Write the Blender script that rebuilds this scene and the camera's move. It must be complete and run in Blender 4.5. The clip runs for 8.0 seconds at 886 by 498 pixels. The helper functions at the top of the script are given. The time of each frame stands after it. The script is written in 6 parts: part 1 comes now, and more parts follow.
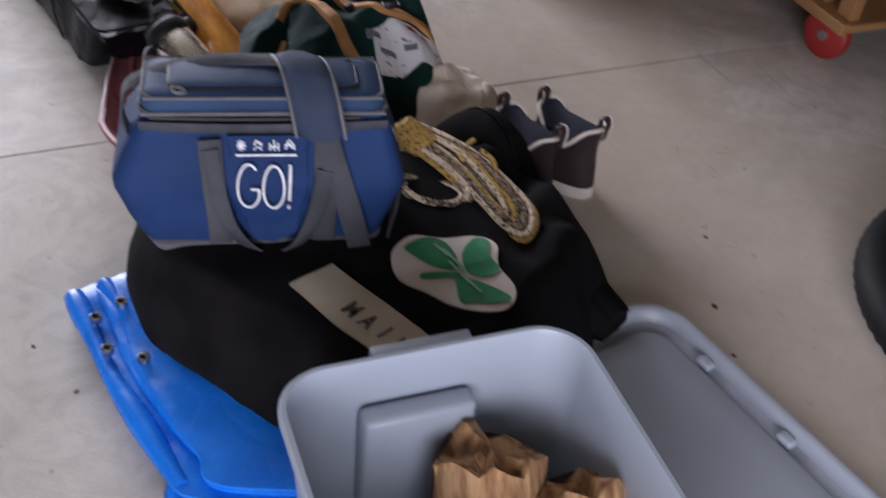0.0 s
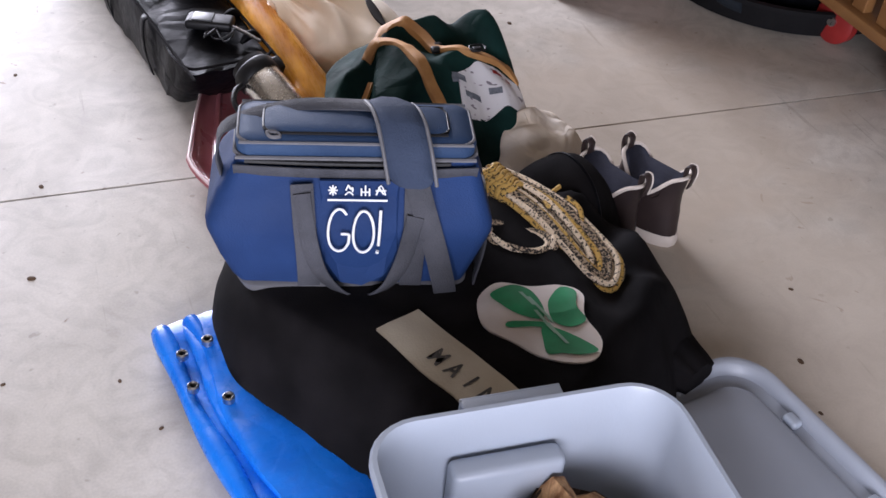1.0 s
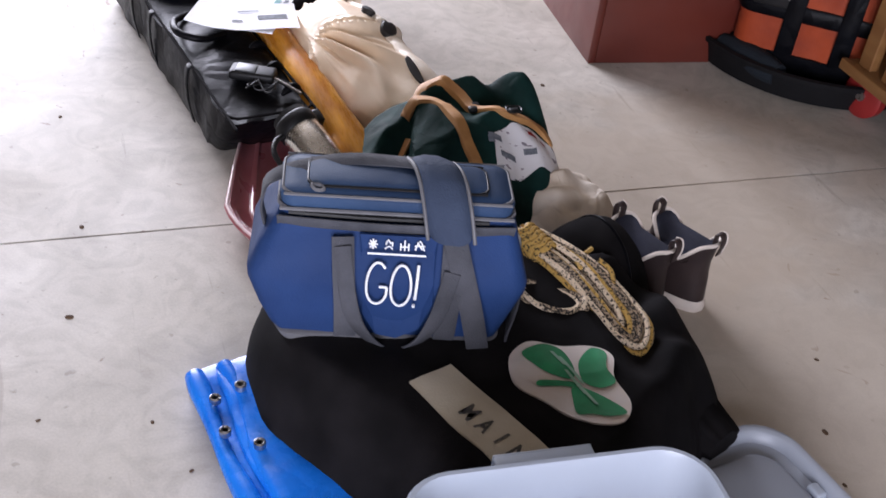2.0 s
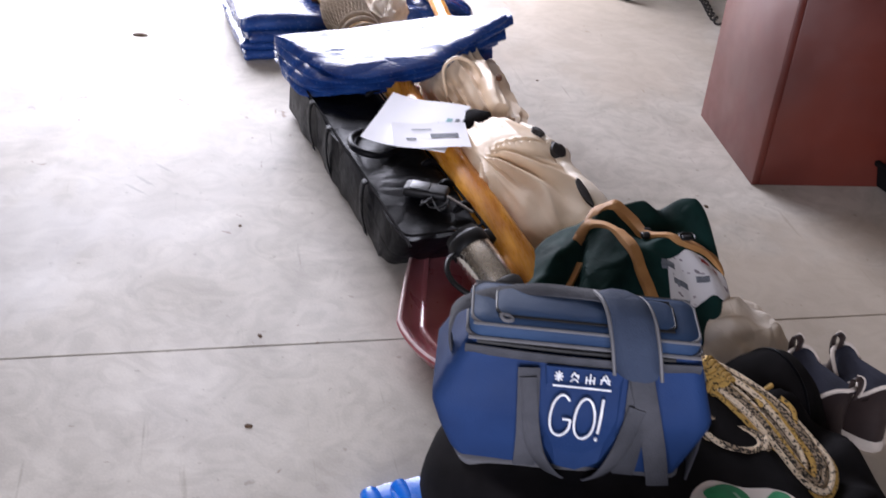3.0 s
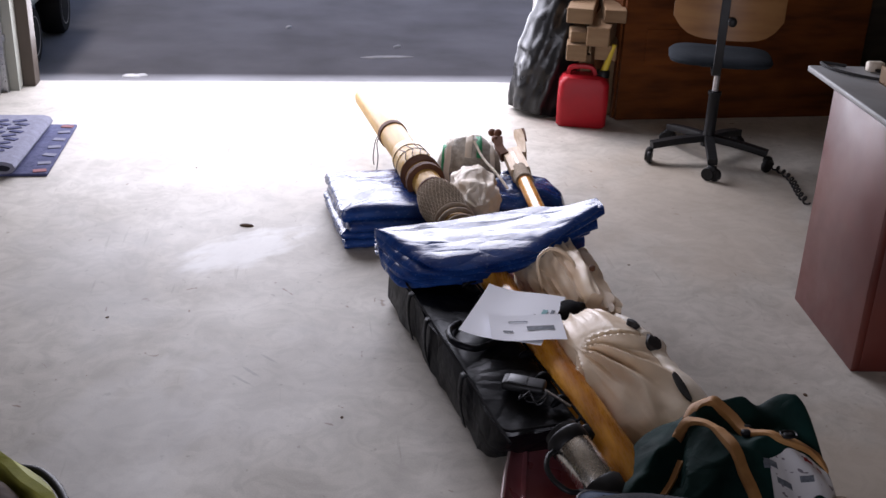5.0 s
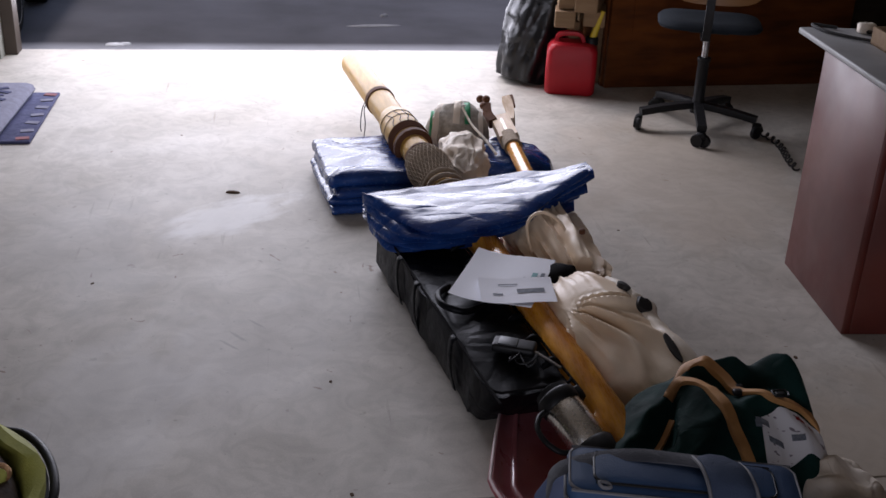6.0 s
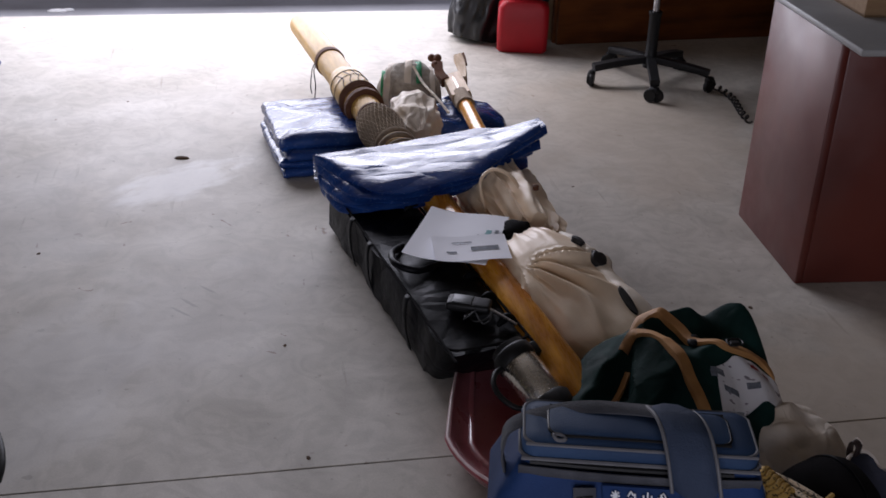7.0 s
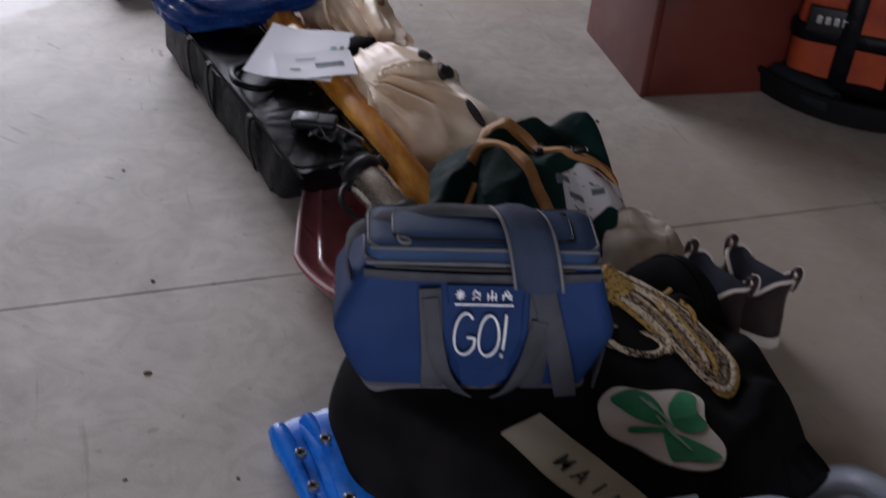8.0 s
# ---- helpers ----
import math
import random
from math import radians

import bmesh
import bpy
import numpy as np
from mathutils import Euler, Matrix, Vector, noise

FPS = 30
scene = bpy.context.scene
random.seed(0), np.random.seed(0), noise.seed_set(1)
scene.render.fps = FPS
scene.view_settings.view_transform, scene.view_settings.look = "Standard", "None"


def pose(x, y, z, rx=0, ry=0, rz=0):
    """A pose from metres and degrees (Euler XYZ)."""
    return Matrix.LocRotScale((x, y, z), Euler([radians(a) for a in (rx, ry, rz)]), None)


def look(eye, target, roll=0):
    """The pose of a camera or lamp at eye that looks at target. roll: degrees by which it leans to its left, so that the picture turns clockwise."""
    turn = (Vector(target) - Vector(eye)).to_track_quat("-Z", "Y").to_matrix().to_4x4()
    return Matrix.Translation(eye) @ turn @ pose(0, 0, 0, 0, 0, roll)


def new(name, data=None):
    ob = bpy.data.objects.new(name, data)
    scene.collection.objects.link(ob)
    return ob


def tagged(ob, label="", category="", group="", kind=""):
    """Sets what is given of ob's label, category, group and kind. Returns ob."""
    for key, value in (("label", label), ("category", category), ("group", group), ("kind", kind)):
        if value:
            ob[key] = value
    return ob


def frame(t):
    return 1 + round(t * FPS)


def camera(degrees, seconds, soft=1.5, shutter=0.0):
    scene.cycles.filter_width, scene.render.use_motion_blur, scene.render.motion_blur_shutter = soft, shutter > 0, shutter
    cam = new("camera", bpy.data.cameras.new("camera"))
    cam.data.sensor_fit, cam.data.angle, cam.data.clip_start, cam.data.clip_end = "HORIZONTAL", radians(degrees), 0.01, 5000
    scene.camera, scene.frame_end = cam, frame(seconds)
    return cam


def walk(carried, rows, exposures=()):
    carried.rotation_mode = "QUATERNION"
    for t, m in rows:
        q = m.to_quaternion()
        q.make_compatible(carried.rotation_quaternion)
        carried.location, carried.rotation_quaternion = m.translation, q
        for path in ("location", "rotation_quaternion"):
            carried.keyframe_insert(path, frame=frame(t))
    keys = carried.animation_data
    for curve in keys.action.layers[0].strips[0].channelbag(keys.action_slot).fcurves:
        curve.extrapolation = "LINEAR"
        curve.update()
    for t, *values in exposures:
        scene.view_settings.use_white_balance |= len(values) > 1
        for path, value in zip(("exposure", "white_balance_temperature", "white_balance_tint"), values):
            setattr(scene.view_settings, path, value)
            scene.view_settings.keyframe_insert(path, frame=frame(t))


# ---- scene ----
cam = camera(44.5, 8.0, shutter=0.3)
PATH = [
    (0, (-0.256, 0.615, 1.32), (0.455, 1.976, 0.038), 7.2),
    (0.5, (-0.294, 0.642, 1.343), (0.32, 2.123, 0.147), 5.8),
    (1, (-0.292, 0.653, 1.336), (0.329, 2.084, 0.085), 6.2),
    (1.2, (-0.301, 0.648, 1.345), (0.321, 2.079, 0.094), 7.2),
    (2.3, (-0.362, 0.644, 1.367), (0.227, 2.182, 0.232), 8.2),
    (2.5, (-0.39, 0.671, 1.383), (0.14, 2.244, 0.267), 7.7),
    (3, (-0.432, 0.684, 1.408), (-0.03, 2.333, 0.351), 5.4),
    (3.5, (-0.466, 0.687, 1.457), (-0.102, 2.411, 0.511), 3.6),
    (4, (-0.482, 0.686, 1.482), (-0.163, 2.462, 0.618), 3.9),
    (4.5, (-0.477, 0.677, 1.494), (-0.218, 2.483, 0.675), 3.1),
    (4.7, (-0.469, 0.67, 1.517), (-0.221, 2.483, 0.711), 2.5),
    (6, (-0.472, 0.681, 1.468), (-0.196, 2.471, 0.621), 2.5),
    (6.5, (-0.469, 0.685, 1.457), (-0.158, 2.457, 0.583), 2.5),
    (7, (-0.448, 0.699, 1.44), (-0.103, 2.45, 0.538), 2.0),
    (7.5, (-0.43, 0.702, 1.401), (0.02, 2.389, 0.426), 2.9),
    (8, (-0.417, 0.697, 1.371), (0.154, 2.238, 0.232), 5.0),
]
EXPOSURES = [(0.0, 0.58, 6380, 24), (0.5, 0.95, 6380, 24), (1.2, 1.13, 6380, 24), (2.3, 0.98, 6380, 24), (3.0, 0.77, 6380, 24), (3.5, 0.54, 6380, 24), (4.0, 0.1, 6380, 24), (4.7, -0.16, 6380, 24), (5.8, -0.86, 6380, 24), (7.0, -0.84, 6380, 24), (8.0, -0.45, 6380, 24)]
walk(cam, [(t, look(eye, target, roll)) for t, eye, target, roll in PATH], EXPOSURES)

# ---- daylight ----
world = bpy.data.worlds.new("sky")
scene.world = world
world.use_nodes = True
wn = world.node_tree.nodes
sky = wn.new("ShaderNodeTexSky")
sky.sky_type = "NISHITA"
sky.sun_disc = False
sky.sun_elevation, sky.sun_rotation = radians(52), radians(-20)
world.node_tree.links.new(sky.outputs[0], wn["Background"].inputs[0])
wn["Background"].inputs[1].default_value = 0.14

sun = new("sun", bpy.data.lights.new("sun", "SUN"))
sun.data.energy, sun.data.angle, sun.data.color = 1.2, radians(14), (1.0, 0.95, 0.88)
sun.matrix_world = look((0, 0, 0), (0.45, -0.75, -1.25))

# the sky's light through the open garage door
door_light = new("door_daylight", bpy.data.lights.new("door_daylight", "AREA"))
door_light.data.shape, door_light.data.size, door_light.data.size_y = "RECTANGLE", 2.5, 2.2
door_light.data.energy, door_light.data.color = 185, (0.89, 0.95, 1.0)
door_light.matrix_world = look((-0.53, 6.225, 1.25), (-0.53, 2.0, 0.45))

# daylight inferred from behind the camera; its second open door is assumed, out of view
rear_light = new("rear_daylight", bpy.data.lights.new("rear_daylight", "AREA"))
rear_light.data.shape, rear_light.data.size, rear_light.data.size_y = "RECTANGLE", 2.8, 2.0
rear_light.data.energy, rear_light.data.color = 140, (0.9, 0.95, 1.0)
rear_light.matrix_world = look((-1.2, -2.05, 1.1), (-0.9, 1.2, 0.4))


# ---- materials ----
def material(name, color, rough=0.6, metal=0.0, dark=None, scale=8.0, detail=6.0, bump=0.0, bump_scale=200.0, spec=0.5, rough_var=0.12,
             stretch=(1, 1, 1), sheen=0.0, coat=0.0, contrast=(0.35, 0.65), transmission=0.0, mid=None, crumple=0.0, crumple_scale=14.0):
    """A surface with a broad variation between dark and color, and a fine relief."""
    m = bpy.data.materials.new(name)
    m.use_nodes = True
    nt = m.node_tree
    b = nt.nodes["Principled BSDF"]
    tc = nt.nodes.new("ShaderNodeTexCoord")
    mp = nt.nodes.new("ShaderNodeMapping")
    mp.inputs["Scale"].default_value = stretch
    nt.links.new(tc.outputs["Object"], mp.inputs[0])
    n1 = nt.nodes.new("ShaderNodeTexNoise")
    n1.inputs["Scale"].default_value, n1.inputs["Detail"].default_value = scale, detail
    nt.links.new(mp.outputs[0], n1.inputs[0])
    ramp = nt.nodes.new("ShaderNodeValToRGB")
    ramp.color_ramp.elements[0].position, ramp.color_ramp.elements[1].position = contrast
    d = dark or tuple(c * 0.8 for c in color)
    ramp.color_ramp.elements[0].color, ramp.color_ramp.elements[1].color = (*d, 1), (*color, 1)
    if mid:
        e = ramp.color_ramp.elements.new(sum(contrast) / 2)
        e.color = (*mid, 1)
    nt.links.new(n1.outputs[0], ramp.inputs[0])
    nt.links.new(ramp.outputs[0], b.inputs["Base Color"])
    b.inputs["Metallic"].default_value = metal
    b.inputs["Specular IOR Level"].default_value = spec
    b.inputs["Sheen Weight"].default_value = sheen
    b.inputs["Coat Weight"].default_value = coat
    b.inputs["Transmission Weight"].default_value = transmission
    mr = nt.nodes.new("ShaderNodeMapRange")
    mr.inputs["To Min"].default_value, mr.inputs["To Max"].default_value = max(0.02, rough - rough_var), min(1, rough + rough_var)
    n2 = nt.nodes.new("ShaderNodeTexNoise")
    n2.inputs["Scale"].default_value, n2.inputs["Detail"].default_value = scale * 5, 4
    nt.links.new(mp.outputs[0], n2.inputs[0])
    nt.links.new(n2.outputs[0], mr.inputs[0])
    nt.links.new(mr.outputs[0], b.inputs["Roughness"])
    bp0 = None
    if crumple:
        vo = nt.nodes.new("ShaderNodeTexVoronoi")
        vo.feature = "DISTANCE_TO_EDGE"
        vo.inputs["Scale"].default_value = crumple_scale
        wob = nt.nodes.new("ShaderNodeTexNoise")
        wob.inputs["Scale"].default_value = crumple_scale * 0.7
        add = nt.nodes.new("ShaderNodeVectorMath")
        add.operation = "MULTIPLY_ADD"
        add.inputs[1].default_value = (0.12, 0.12, 0.12)
        nt.links.new(mp.outputs[0], wob.inputs[0])
        nt.links.new(wob.outputs[1], add.inputs[0])
        nt.links.new(mp.outputs[0], add.inputs[2])
        nt.links.new(add.outputs[0], vo.inputs[0])
        bp0 = nt.nodes.new("ShaderNodeBump")
        bp0.inputs["Strength"].default_value, bp0.inputs["Distance"].default_value = crumple, 0.02
        nt.links.new(vo.outputs[0], bp0.inputs["Height"])
        nt.links.new(bp0.outputs[0], b.inputs["Normal"])
    if bump:
        n3 = nt.nodes.new("ShaderNodeTexNoise")
        n3.inputs["Scale"].default_value, n3.inputs["Detail"].default_value = bump_scale, 3
        nt.links.new(mp.outputs[0], n3.inputs[0])
        bp = nt.nodes.new("ShaderNodeBump")
        bp.inputs["Strength"].default_value, bp.inputs["Distance"].default_value = bump, 0.004
        nt.links.new(n3.outputs[0], bp.inputs["Height"])
        if bp0:
            nt.links.new(bp0.outputs[0], bp.inputs["Normal"])
        nt.links.new(bp.outputs[0], b.inputs["Normal"])
    return m


def concrete():
    """Trowelled slab: pale warm grey with broad cloudy stains, fine grit, small dark spots, scuffs and painted shade.
    """
    m = bpy.data.materials.new("concrete")
    m.use_nodes = True
    nt = m.node_tree
    N, L = nt.nodes, nt.links
    b = N["Principled BSDF"]
    tc = N.new("ShaderNodeTexCoord")

    def noise_ramp(scale, lo, hi, c0, c1, detail=6, dist=0.0):
        n = N.new("ShaderNodeTexNoise")
        n.inputs["Scale"].default_value, n.inputs["Detail"].default_value, n.inputs["Distortion"].default_value = scale, detail, dist
        L.new(tc.outputs["Object"], n.inputs[0])
        r = N.new("ShaderNodeValToRGB")
        r.color_ramp.elements[0].position, r.color_ramp.elements[1].position = lo, hi
        r.color_ramp.elements[0].color, r.color_ramp.elements[1].color = (*c0, 1), (*c1, 1)
        L.new(n.outputs[0], r.inputs[0])
        return r.outputs[0]

    def mul(a, c, f=1.0):
        x = N.new("ShaderNodeMix")
        x.data_type, x.blend_type = "RGBA", "MULTIPLY"
        x.inputs[0].default_value = f
        L.new(a, x.inputs[6])
        L.new(c, x.inputs[7])
        return x.outputs[2]

    col = noise_ramp(1.3, 0.3, 0.72, (0.49, 0.453, 0.39), (0.627, 0.589, 0.528), 7, 0.9)
    col = mul(col, noise_ramp(5.5, 0.3, 0.62, (0.86, 0.855, 0.85), (1, 1, 1), 8, 1.0))
    col = mul(col, noise_ramp(34, 0.25, 0.31, (0.74, 0.72, 0.7), (1, 1, 1), 2))
    col = mul(col, noise_ramp(11, 0.24, 0.29, (0.55, 0.45, 0.4), (1, 1, 1), 3, 2.0))
    mp = N.new("ShaderNodeMapping")
    mp.inputs["Scale"].default_value, mp.inputs["Rotation"].default_value = (26, 1.6, 1), (0, 0, 0.9)
    L.new(tc.outputs["Object"], mp.inputs[0])
    sc = N.new("ShaderNodeTexNoise")
    sc.inputs["Scale"].default_value, sc.inputs["Detail"].default_value = 1.6, 5
    L.new(mp.outputs[0], sc.inputs[0])
    sr = N.new("ShaderNodeValToRGB")
    sr.color_ramp.elements[0].position, sr.color_ramp.elements[1].position = 0.27, 0.33
    sr.color_ramp.elements[0].color, sr.color_ramp.elements[1].color = (0.8, 0.78, 0.76, 1), (1, 1, 1, 1)
    L.new(sc.outputs[0], sr.inputs[0])
    col = mul(col, sr.outputs[0])
    # cloudy trowel patches and paler wisps
    col = mul(col, noise_ramp(2.6, 0.38, 0.6, (0.88, 0.875, 0.87), (1, 1, 1), 9, 2.6))
    col = mul(col, noise_ramp(9.0, 0.40, 0.56, (0.9, 0.895, 0.89), (1, 1, 1), 9, 3.0))
    col = mul(col, noise_ramp(220, 0.3, 0.7, (0.9, 0.9, 0.9), (1, 1, 1), 2))
    # a dried chalky smear, paler scrubbed places, darker patches, and shade painted brown at right
    def smear_or_shade(at, size, turn, reach, white):
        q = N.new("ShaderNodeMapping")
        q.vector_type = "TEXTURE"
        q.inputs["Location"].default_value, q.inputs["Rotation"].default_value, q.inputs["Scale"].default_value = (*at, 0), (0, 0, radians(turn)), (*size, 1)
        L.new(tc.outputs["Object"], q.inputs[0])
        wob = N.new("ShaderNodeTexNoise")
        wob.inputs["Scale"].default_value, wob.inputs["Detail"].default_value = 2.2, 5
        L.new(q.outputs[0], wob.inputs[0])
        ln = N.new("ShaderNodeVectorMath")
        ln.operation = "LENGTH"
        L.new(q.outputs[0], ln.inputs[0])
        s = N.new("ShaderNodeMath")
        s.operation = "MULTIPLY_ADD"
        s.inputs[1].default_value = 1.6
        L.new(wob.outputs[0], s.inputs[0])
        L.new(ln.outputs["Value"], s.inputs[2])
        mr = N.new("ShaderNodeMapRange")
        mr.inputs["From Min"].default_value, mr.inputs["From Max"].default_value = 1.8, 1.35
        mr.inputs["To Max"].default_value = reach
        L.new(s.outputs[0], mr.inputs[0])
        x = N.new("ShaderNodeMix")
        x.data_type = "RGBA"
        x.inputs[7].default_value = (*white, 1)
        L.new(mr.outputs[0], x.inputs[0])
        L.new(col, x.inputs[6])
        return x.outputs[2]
    # brown patches near x = 1 paint in shade and warm bounced light
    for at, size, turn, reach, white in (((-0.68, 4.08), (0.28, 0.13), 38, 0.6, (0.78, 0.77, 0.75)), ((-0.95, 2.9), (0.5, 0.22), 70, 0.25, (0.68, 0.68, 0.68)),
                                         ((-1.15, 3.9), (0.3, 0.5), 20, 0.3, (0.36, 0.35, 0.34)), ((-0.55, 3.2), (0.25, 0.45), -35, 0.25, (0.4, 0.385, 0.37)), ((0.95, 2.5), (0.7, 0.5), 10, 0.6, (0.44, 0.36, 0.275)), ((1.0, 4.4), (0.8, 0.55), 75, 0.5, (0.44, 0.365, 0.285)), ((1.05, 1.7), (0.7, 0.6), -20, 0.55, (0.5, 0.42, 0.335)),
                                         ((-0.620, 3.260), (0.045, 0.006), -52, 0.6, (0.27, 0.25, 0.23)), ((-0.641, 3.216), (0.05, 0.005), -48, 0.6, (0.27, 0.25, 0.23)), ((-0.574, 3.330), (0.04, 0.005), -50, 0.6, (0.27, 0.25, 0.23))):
        col = smear_or_shade(at, size, turn, reach, white)
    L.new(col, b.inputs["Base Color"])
    b.inputs["Specular IOR Level"].default_value = 0.4
    rr = noise_ramp(3.0, 0.3, 0.7, (0.56, 0.56, 0.56), (0.68, 0.68, 0.68), 6, 0.3)
    L.new(rr, b.inputs["Roughness"])
    n = N.new("ShaderNodeTexNoise")
    n.inputs["Scale"].default_value, n.inputs["Detail"].default_value = 90, 5
    L.new(tc.outputs["Object"], n.inputs[0])
    bp = N.new("ShaderNodeBump")
    bp.inputs["Strength"].default_value, bp.inputs["Distance"].default_value = 0.08, 0.0015
    L.new(n.outputs[0], bp.inputs["Height"])
    L.new(bp.outputs[0], b.inputs["Normal"])
    return m


M_CONCRETE = concrete()
M_ASPHALT = material("asphalt", (0.25, 0.252, 0.268), 0.85, scale=1.6, dark=(0.17, 0.17, 0.178), bump=0.6, bump_scale=120)
M_WALL = material("painted_wall", (0.34, 0.34, 0.3), 0.8, scale=2.0, dark=(0.27, 0.27, 0.23), bump=0.1)
# wall colour carries the corner's shade; walls and ceiling darkened to cut bounced light
M_SHADEWALL = material("shade_toned_boards", (0.075, 0.06, 0.045), 0.85, scale=3.0, stretch=(1, 1, 4), dark=(0.045, 0.035, 0.026), bump=0.15, spec=0.1)
M_CEIL = material("ceiling_board", (0.17, 0.145, 0.115), 0.9, scale=2.0, bump=0.1)
M_JAMB = material("brown_jamb", (0.07, 0.05, 0.035), 0.6, scale=6, bump=0.1)
M_DARKSEAM = material("joint_filler", (0.09, 0.085, 0.08), 0.9, scale=20)
M_BIN = material("grey_plastic", (0.39, 0.435, 0.5), 0.36, scale=3, dark=(0.345, 0.39, 0.455), bump=0.05, bump_scale=300)
M_LID = material("grey_lid_plastic", (0.34, 0.37, 0.425), 0.42, scale=3, dark=(0.3, 0.33, 0.38), bump=0.05, bump_scale=300)
M_BLACKCANVAS = material("black_canvas", (0.012, 0.0108, 0.0118), 0.95, scale=10, dark=(0.006, 0.0055, 0.006), bump=0.3, bump_scale=500, spec=0.08)
M_NYLON = material("black_nylon", (0.004, 0.0045, 0.0065), 0.42, scale=14, dark=(0.0025, 0.0025, 0.0035), bump=0.2, bump_scale=60, spec=0.08, crumple=0.4, crumple_scale=9)
M_BLACK = material("black_plastic", (0.009, 0.009, 0.01), 0.5, scale=20, spec=0.3)
M_RUBBER = material("black_rubber", (0.008, 0.008, 0.009), 0.65, scale=25, bump=0.15, spec=0.15)
M_COOLER = material("blue_polyester", (0.014, 0.042, 0.135), 0.7, scale=5, dark=(0.009, 0.028, 0.095), bump=0.3, bump_scale=420, spec=0.2, crumple=0.2, crumple_scale=7)
M_COOLER_LT = material("light_blue_polyester", (0.03, 0.062, 0.13), 0.66, scale=6, dark=(0.02, 0.043, 0.095), bump=0.3, bump_scale=420, spec=0.2, crumple=0.12, crumple_scale=8)
M_PAD = material("grey_blue_padding", (0.045, 0.062, 0.1), 0.8, scale=8, dark=(0.03, 0.042, 0.072), bump=0.35, bump_scale=300, spec=0.15, crumple=0.2, crumple_scale=12)
M_WEB = material("grey_webbing", (0.062, 0.064, 0.076), 0.85, scale=14, dark=(0.036, 0.038, 0.046), bump=0.5, bump_scale=350)
M_PIPE = material("grey_piping", (0.13, 0.13, 0.14), 0.7, scale=30)
M_WHITE = material("white_print", (0.85, 0.87, 0.9), 0.6, scale=40)
M_STEEL = material("brushed_steel", (0.95, 0.94, 0.9), 0.26, 1.0, scale=60, stretch=(1, 1, 0.05), dark=(0.82, 0.8, 0.75), rough_var=0.06)
M_CHROME = material("dull_metal", (0.55, 0.55, 0.56), 0.3, 1.0, scale=30)
M_TARP = material("blue_tarp", (0.014, 0.055, 0.21), 0.24, scale=16, dark=(0.007, 0.027, 0.125), bump=0.25, bump_scale=34, spec=0.5, rough_var=0.14, crumple=0.45, crumple_scale=7, stretch=(0.7, 1.6, 1.0))
M_HEM = material("pale_canvas_hem", (0.9, 0.82, 0.7), 0.5, scale=9, dark=(0.82, 0.71, 0.57), bump=0.3, bump_scale=70, crumple=0.2, crumple_scale=10)
M_TARP_BRIGHT = material("bright_blue_tarp", (0.004, 0.19, 0.74), 0.28, scale=9, dark=(0.002, 0.14, 0.62), bump=0.3, bump_scale=26, spec=0.4, crumple=0.22, crumple_scale=8)
M_SAILCANVAS = material("cream_canvas", (0.9, 0.75, 0.57), 0.42, scale=7, dark=(0.8, 0.61, 0.42), bump=0.25, bump_scale=60, sheen=0.1, crumple=0.12, crumple_scale=7)
M_OFFWHITE = material("off_white_cloth", (0.86, 0.79, 0.7), 0.7, scale=9, dark=(0.72, 0.62, 0.5), bump=0.3, bump_scale=60, crumple=0.5, crumple_scale=16)
M_LABEL = material("cream_label", (0.62, 0.56, 0.44), 0.8, scale=12, dark=(0.53, 0.46, 0.34), bump=0.2, bump_scale=300)
M_INK = material("faded_ink", (0.12, 0.11, 0.10), 0.8, scale=60, dark=(0.06, 0.06, 0.055))
M_PATCH = material("white_patch", (0.78, 0.74, 0.72), 0.7, scale=9, dark=(0.7, 0.6, 0.52), bump=0.1, bump_scale=300)
M_CLOVER = material("clover_green", (0.012, 0.3, 0.12), 0.6, scale=20, dark=(0.015, 0.2, 0.08))
M_PALEGREEN = material("pale_green_print", (0.3, 0.5, 0.38), 0.7, scale=20)
# pink in this colour stands in for sheen on the maroon shell
M_MAROON = material("maroon_pink_sheen", (0.5, 0.2, 0.22), 0.3, scale=3.5, dark=(0.26, 0.05, 0.058), spec=0.8, coat=1.0)
M_TRIM = material("pale_rim", (0.7, 0.54, 0.53), 0.4, scale=20)
M_MAST = material("varnished_spruce", (0.92, 0.43, 0.055), 0.28, scale=7, stretch=(6, 1, 6), dark=(0.54, 0.19, 0.02), coat=0.3, rough_var=0.06)
# same mast wood as above, toned separately so the door light doesn't bleach it
M_MAST_DOORLIT = material("doorlit_spruce", (0.66, 0.38, 0.08), 0.42, scale=7, stretch=(6, 1, 6), dark=(0.5, 0.28, 0.055), spec=0.3)
M_JAW = material("bare_wood", (0.66, 0.50, 0.34), 0.6, scale=9, stretch=(6, 1, 6), dark=(0.5, 0.34, 0.2), bump=0.1)
M_LEATHER = material("brown_leather", (0.13, 0.055, 0.028), 0.7, scale=30, bump=0.2, spec=0.2)
M_TANSTRAP = material("tan_strap", (0.5, 0.25, 0.08), 0.65, scale=20, dark=(0.36, 0.165, 0.05), bump=0.25, bump_scale=300)
M_GREENBAG = material("dark_green_nylon", (0.007, 0.034, 0.03), 0.75, scale=10, dark=(0.003, 0.016, 0.014), bump=0.3, bump_scale=50, spec=0.12, crumple=0.45, crumple_scale=9)
